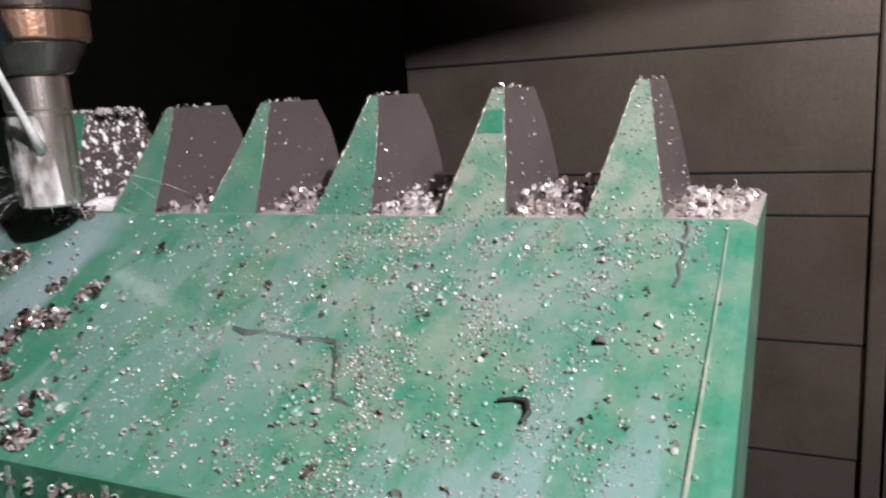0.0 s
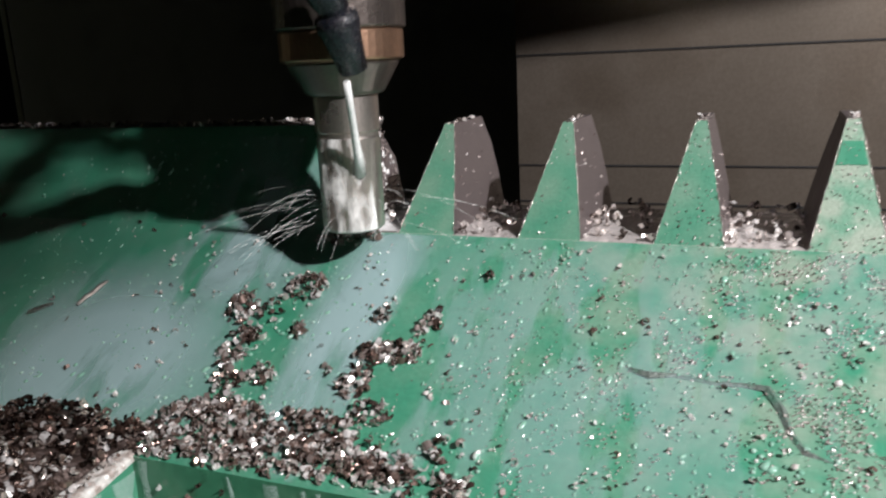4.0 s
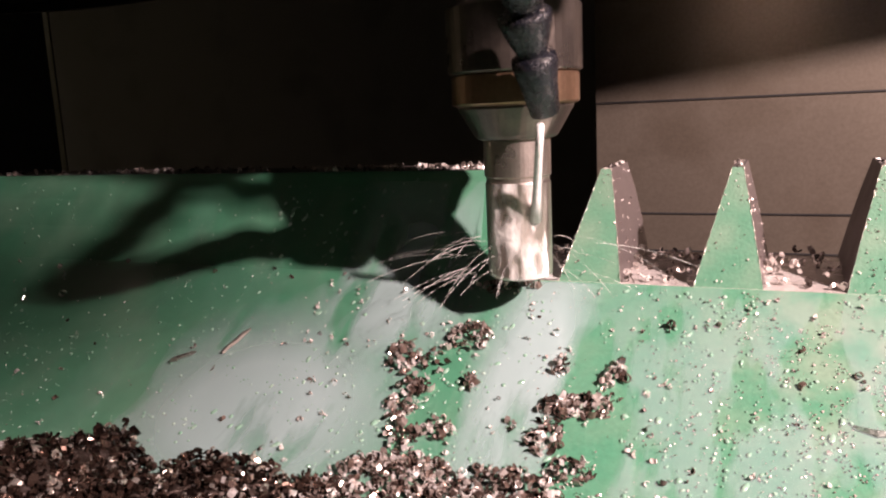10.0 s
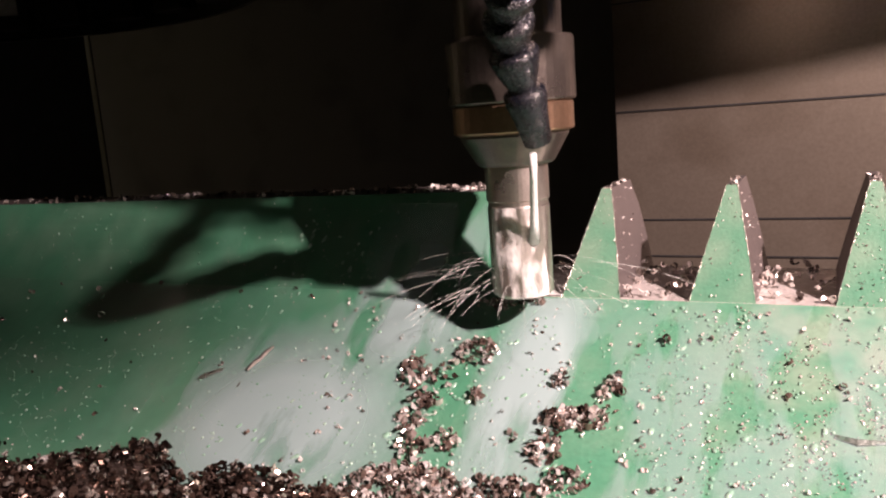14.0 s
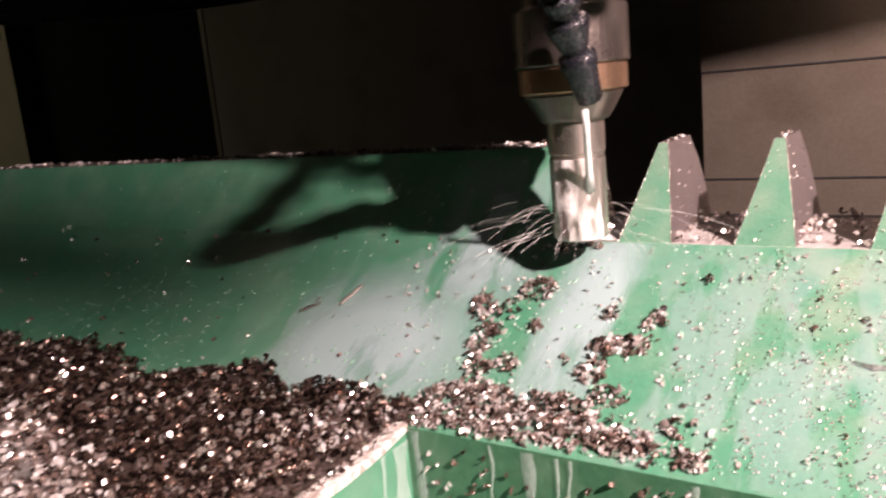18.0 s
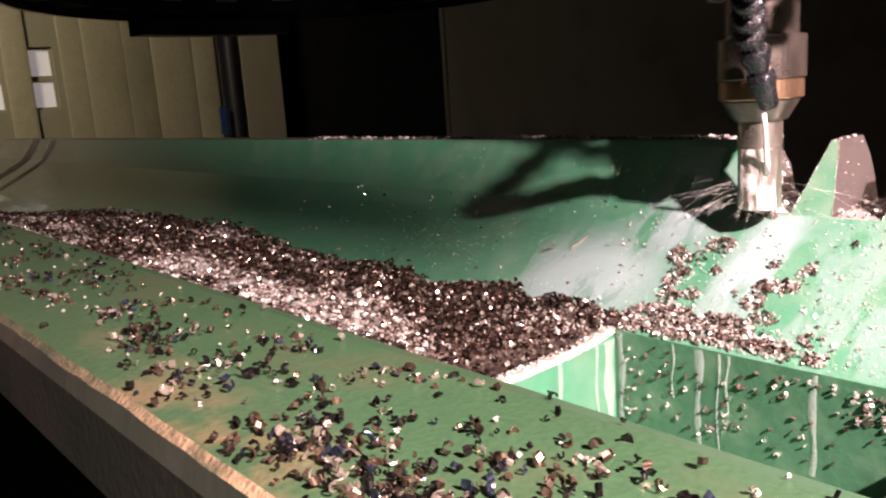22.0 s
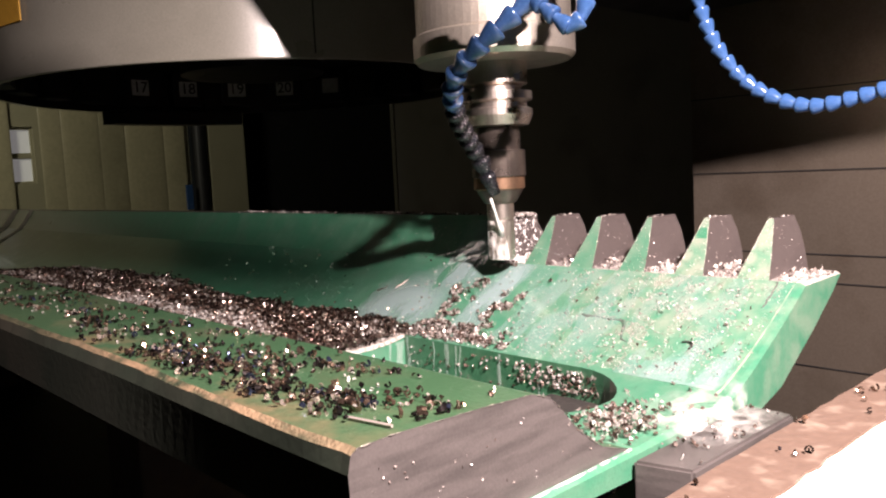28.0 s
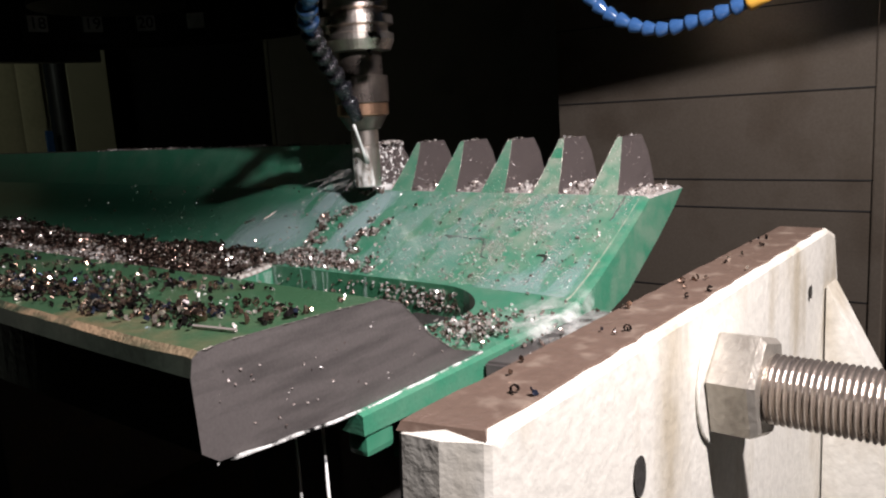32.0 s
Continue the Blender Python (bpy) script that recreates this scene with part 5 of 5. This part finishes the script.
# puddle at the pocket's end
bm = bmesh.new()
rows = []
for i in range(24):
    y = -0.101 - 0.100 * i / 23
    w = 0.015 + 0.011 * noise.noise((0, y * 110, 3)) + 0.005 * noise.noise((0, y * 330, 7)) + 0.010 * max(0, i / 23 - 0.35)
    z = max(face_z(y), -0.058) + 0.0012
    rows.append([bm.verts.new((x, y, zz)) for x, zz in ((-0.049, z - 0.003), (-0.0492, z - 0.0004), (-0.0505, z), (-0.0505 - w * 0.6, z + 0.0004), (-0.0505 - w, z - 0.0008))])
for a, b in zip(rows, rows[1:]):
    for k in range(4):
        bm.faces.new((a[k], b[k], b[k + 1], a[k + 1]))
tagged(part("coolant_puddle", bm, PUDDLE, smooth=True), "white coolant puddle spilling over the pocket edge", "coolant", kind="stuff")
pts = []
for _ in range(50):
    y, z = crng.uniform(-0.375, -0.22), crng.uniform(-0.054, -0.018)
    if z < -0.02 - 0.5 * max(0, y + 0.27):
        pts.append((0.2454, y, z))
scatter("end_grit", pts, GRITMAT, "wet bright grit on the sawn end face", "metal grit", (0.4, 1.5), GRIT)
pts = []
for _ in range(340):
    y = crng.uniform(-0.2, -0.102)
    pts.append((-0.0515 - 0.016 * crng.random(), y, max(face_z(y), -0.058) + crng.uniform(0.001, 0.003)))
scatter("edge_chips", pts, CHIP_FACE, "wet bright chips along the pocket edge", "metal chips", (0.45, 0.95))

# foam clinging to the freshly milled flank, and coolant pooled on the root floor beside it
bm = bmesh.new()
foam_rng = random.Random(17)
for _ in range(120):
    z = TOP * foam_rng.random() ** 0.8 * 0.97 + 0.0006
    y = face_y(z) + 0.001 + (0.062 - face_y(z)) * foam_rng.random()
    r = 0.0004 + 0.0013 * foam_rng.random() ** 2.2
    blob = bmesh.new()
    bmesh.ops.create_icosphere(blob, subdivisions=2, radius=1.0)
    bmesh.ops.transform(blob, matrix=Matrix.Translation((flank(z) + 0.0001, y, z)) @ Matrix.Diagonal((0.0003, r * foam_rng.uniform(0.7, 1.1), r * foam_rng.uniform(0.8, 1.6), 1)), verts=blob.verts)
    tmp = bpy.data.meshes.new("tmp")
    blob.to_mesh(tmp)
    blob.free()
    bm.from_mesh(tmp)
    bpy.data.meshes.remove(tmp)
tagged(part("coolant_foam", bm, WATER, smooth=True), "white coolant foam spotting the milled flank", "coolant", kind="stuff")
bm = bmesh.new()
rows = []
for i in range(13):
    x = -0.0238 + 0.0235 * i / 12
    rows.append([bm.verts.new((x, 0.0008 + 0.040 * k / 11, 0.0006 + 0.0042 * math.exp(-((x + 0.019) / 0.006) ** 2) * math.exp(-((k - 4) / 3.5) ** 2) + 0.0005 * noise.noise((x * 300, k * 0.8, 3)))) for k in range(12)])
for a, c in zip(rows, rows[1:]):
    for k in range(11):
        bm.faces.new((a[k], c[k], c[k + 1], a[k + 1]))
tagged(part("coolant_pool", bm, WATER, smooth=True), "white coolant pooled on the milled root floor", "coolant", kind="stuff")

# droplets of coolant beading on the paint
dome = []
for r, z in ((1.0, 0.0), (0.8, 0.34), (0.42, 0.55)):
    dome += [(r * math.cos(a * math.pi / 3), r * math.sin(a * math.pi / 3), z) for a in range(6)]
dome.append((0, 0, 0.62))
quads = [(6 * k + a, 6 * k + (a + 1) % 6, 6 * k + 6 + (a + 1) % 6, 6 * k + 6 + a) for k in range(2) for a in range(6)]
verts, faces, base = [], [], 0
for _ in range(2600):
    x = crng.uniform(-0.32, 0.245)
    y = -0.1 * crng.random() ** 0.9 - 0.001
    if crng.random() < 0.12 and x < -0.045:
        y = crng.uniform(0.0, 0.026)
    if noise.noise((x * 25, y * 25, 9)) < -0.15:
        continue
    s = 0.00035 + 0.0006 * crng.random() ** 3
    slope = math.atan((face_z(y + 0.002) - face_z(y - 0.002)) / 0.004)
    c, sn, z0 = math.cos(slope), math.sin(slope), face_z(y) + 0.0004
    for u, v, w in dome:
        verts.append((x + u * s, y + (v * c - w * sn) * s, z0 + (v * sn + w * c) * s))
    faces += [tuple(base + i for i in q) for q in quads] + [(base + 12 + a, base + 12 + (a + 1) % 6, base + 18) for a in range(6)]
    base += 19
me = bpy.data.meshes.new("coolant_droplets")
me.from_pydata(verts, [], faces)
me.materials.append(DROP)
for p in me.polygons:
    p.use_smooth = True
tagged(new("coolant_droplets", me), "beads of milky coolant on the green paint", "coolant", kind="stuff")

# larger white splashes, each a low uneven bead
SPLASH = material("milky_splash", (0.17, 0.32, 0.24), 0.06, 0, (0.42, 0.50, 0.45), 0.5, 400, 0.0, 300, coat=1.0, rough_var=0.04)
verts, faces, base = [], [], 0
for _ in range(520):
    pick = crng.random()
    if pick < 0.5:
        x, y = crng.normal(0.03, 0.09), -0.095 * crng.random() - 0.002
    elif pick < 0.85:
        x, y = crng.uniform(-0.12, 0.245), -0.1 * crng.random()
    else:
        x, y = crng.uniform(-0.14, -0.05), crng.uniform(0.0, 0.026)
    if not -0.3 < x < 0.245 or noise.noise((x * 40, y * 40, 4)) < -0.2:
        continue
    s = 0.0004 + 0.0008 * crng.random() ** 3
    turn, long = crng.uniform(-0.5, 0.5) + 1.2, crng.uniform(1.0, 2.0)
    ct, st = math.cos(turn), math.sin(turn)
    slope = math.atan((face_z(y + 0.002) - face_z(y - 0.002)) / 0.004)
    c, sn, z0 = math.cos(slope), math.sin(slope), face_z(y) + 0.0004
    wob = [crng.uniform(0.75, 1.25) for _ in range(6)]
    for k, (u, v, w) in enumerate(dome):
        f = wob[k % 6] if k < 18 else 1
        u, v = u * long * f, v * f
        u, v = u * ct - v * st, u * st + v * ct
        verts.append((x + u * s, y + (v * c - 0.8 * w * sn) * s, z0 + (v * sn + 0.8 * w * c) * s))
    faces += [tuple(base + i for i in q) for q in quads] + [(base + 12 + a, base + 12 + (a + 1) % 6, base + 18) for a in range(6)]
    base += 19
me = bpy.data.meshes.new("coolant_splashes")
me.from_pydata(verts, [], faces)
me.materials.append(SPLASH)
for p in me.polygons:
    p.use_smooth = True
tagged(new("coolant_splashes", me), "white splashes of coolant on the green face", "coolant", kind="stuff")

# thin streams dripping from the underside
for x, y, z0, z1 in ((0.203, -0.30, -0.06, -0.33), (0.223, -0.30, -0.06, -0.33)):
    tagged(part("coolant_drip", tube([(x, y, z0), (x + 0.0005, y, (z0 + z1) / 2), (x, y, z1)], [0.0007, 0.0009, 0.0008], 6), WATER, smooth=True), "thin stream of coolant dripping from the part", "coolant", kind="stuff")
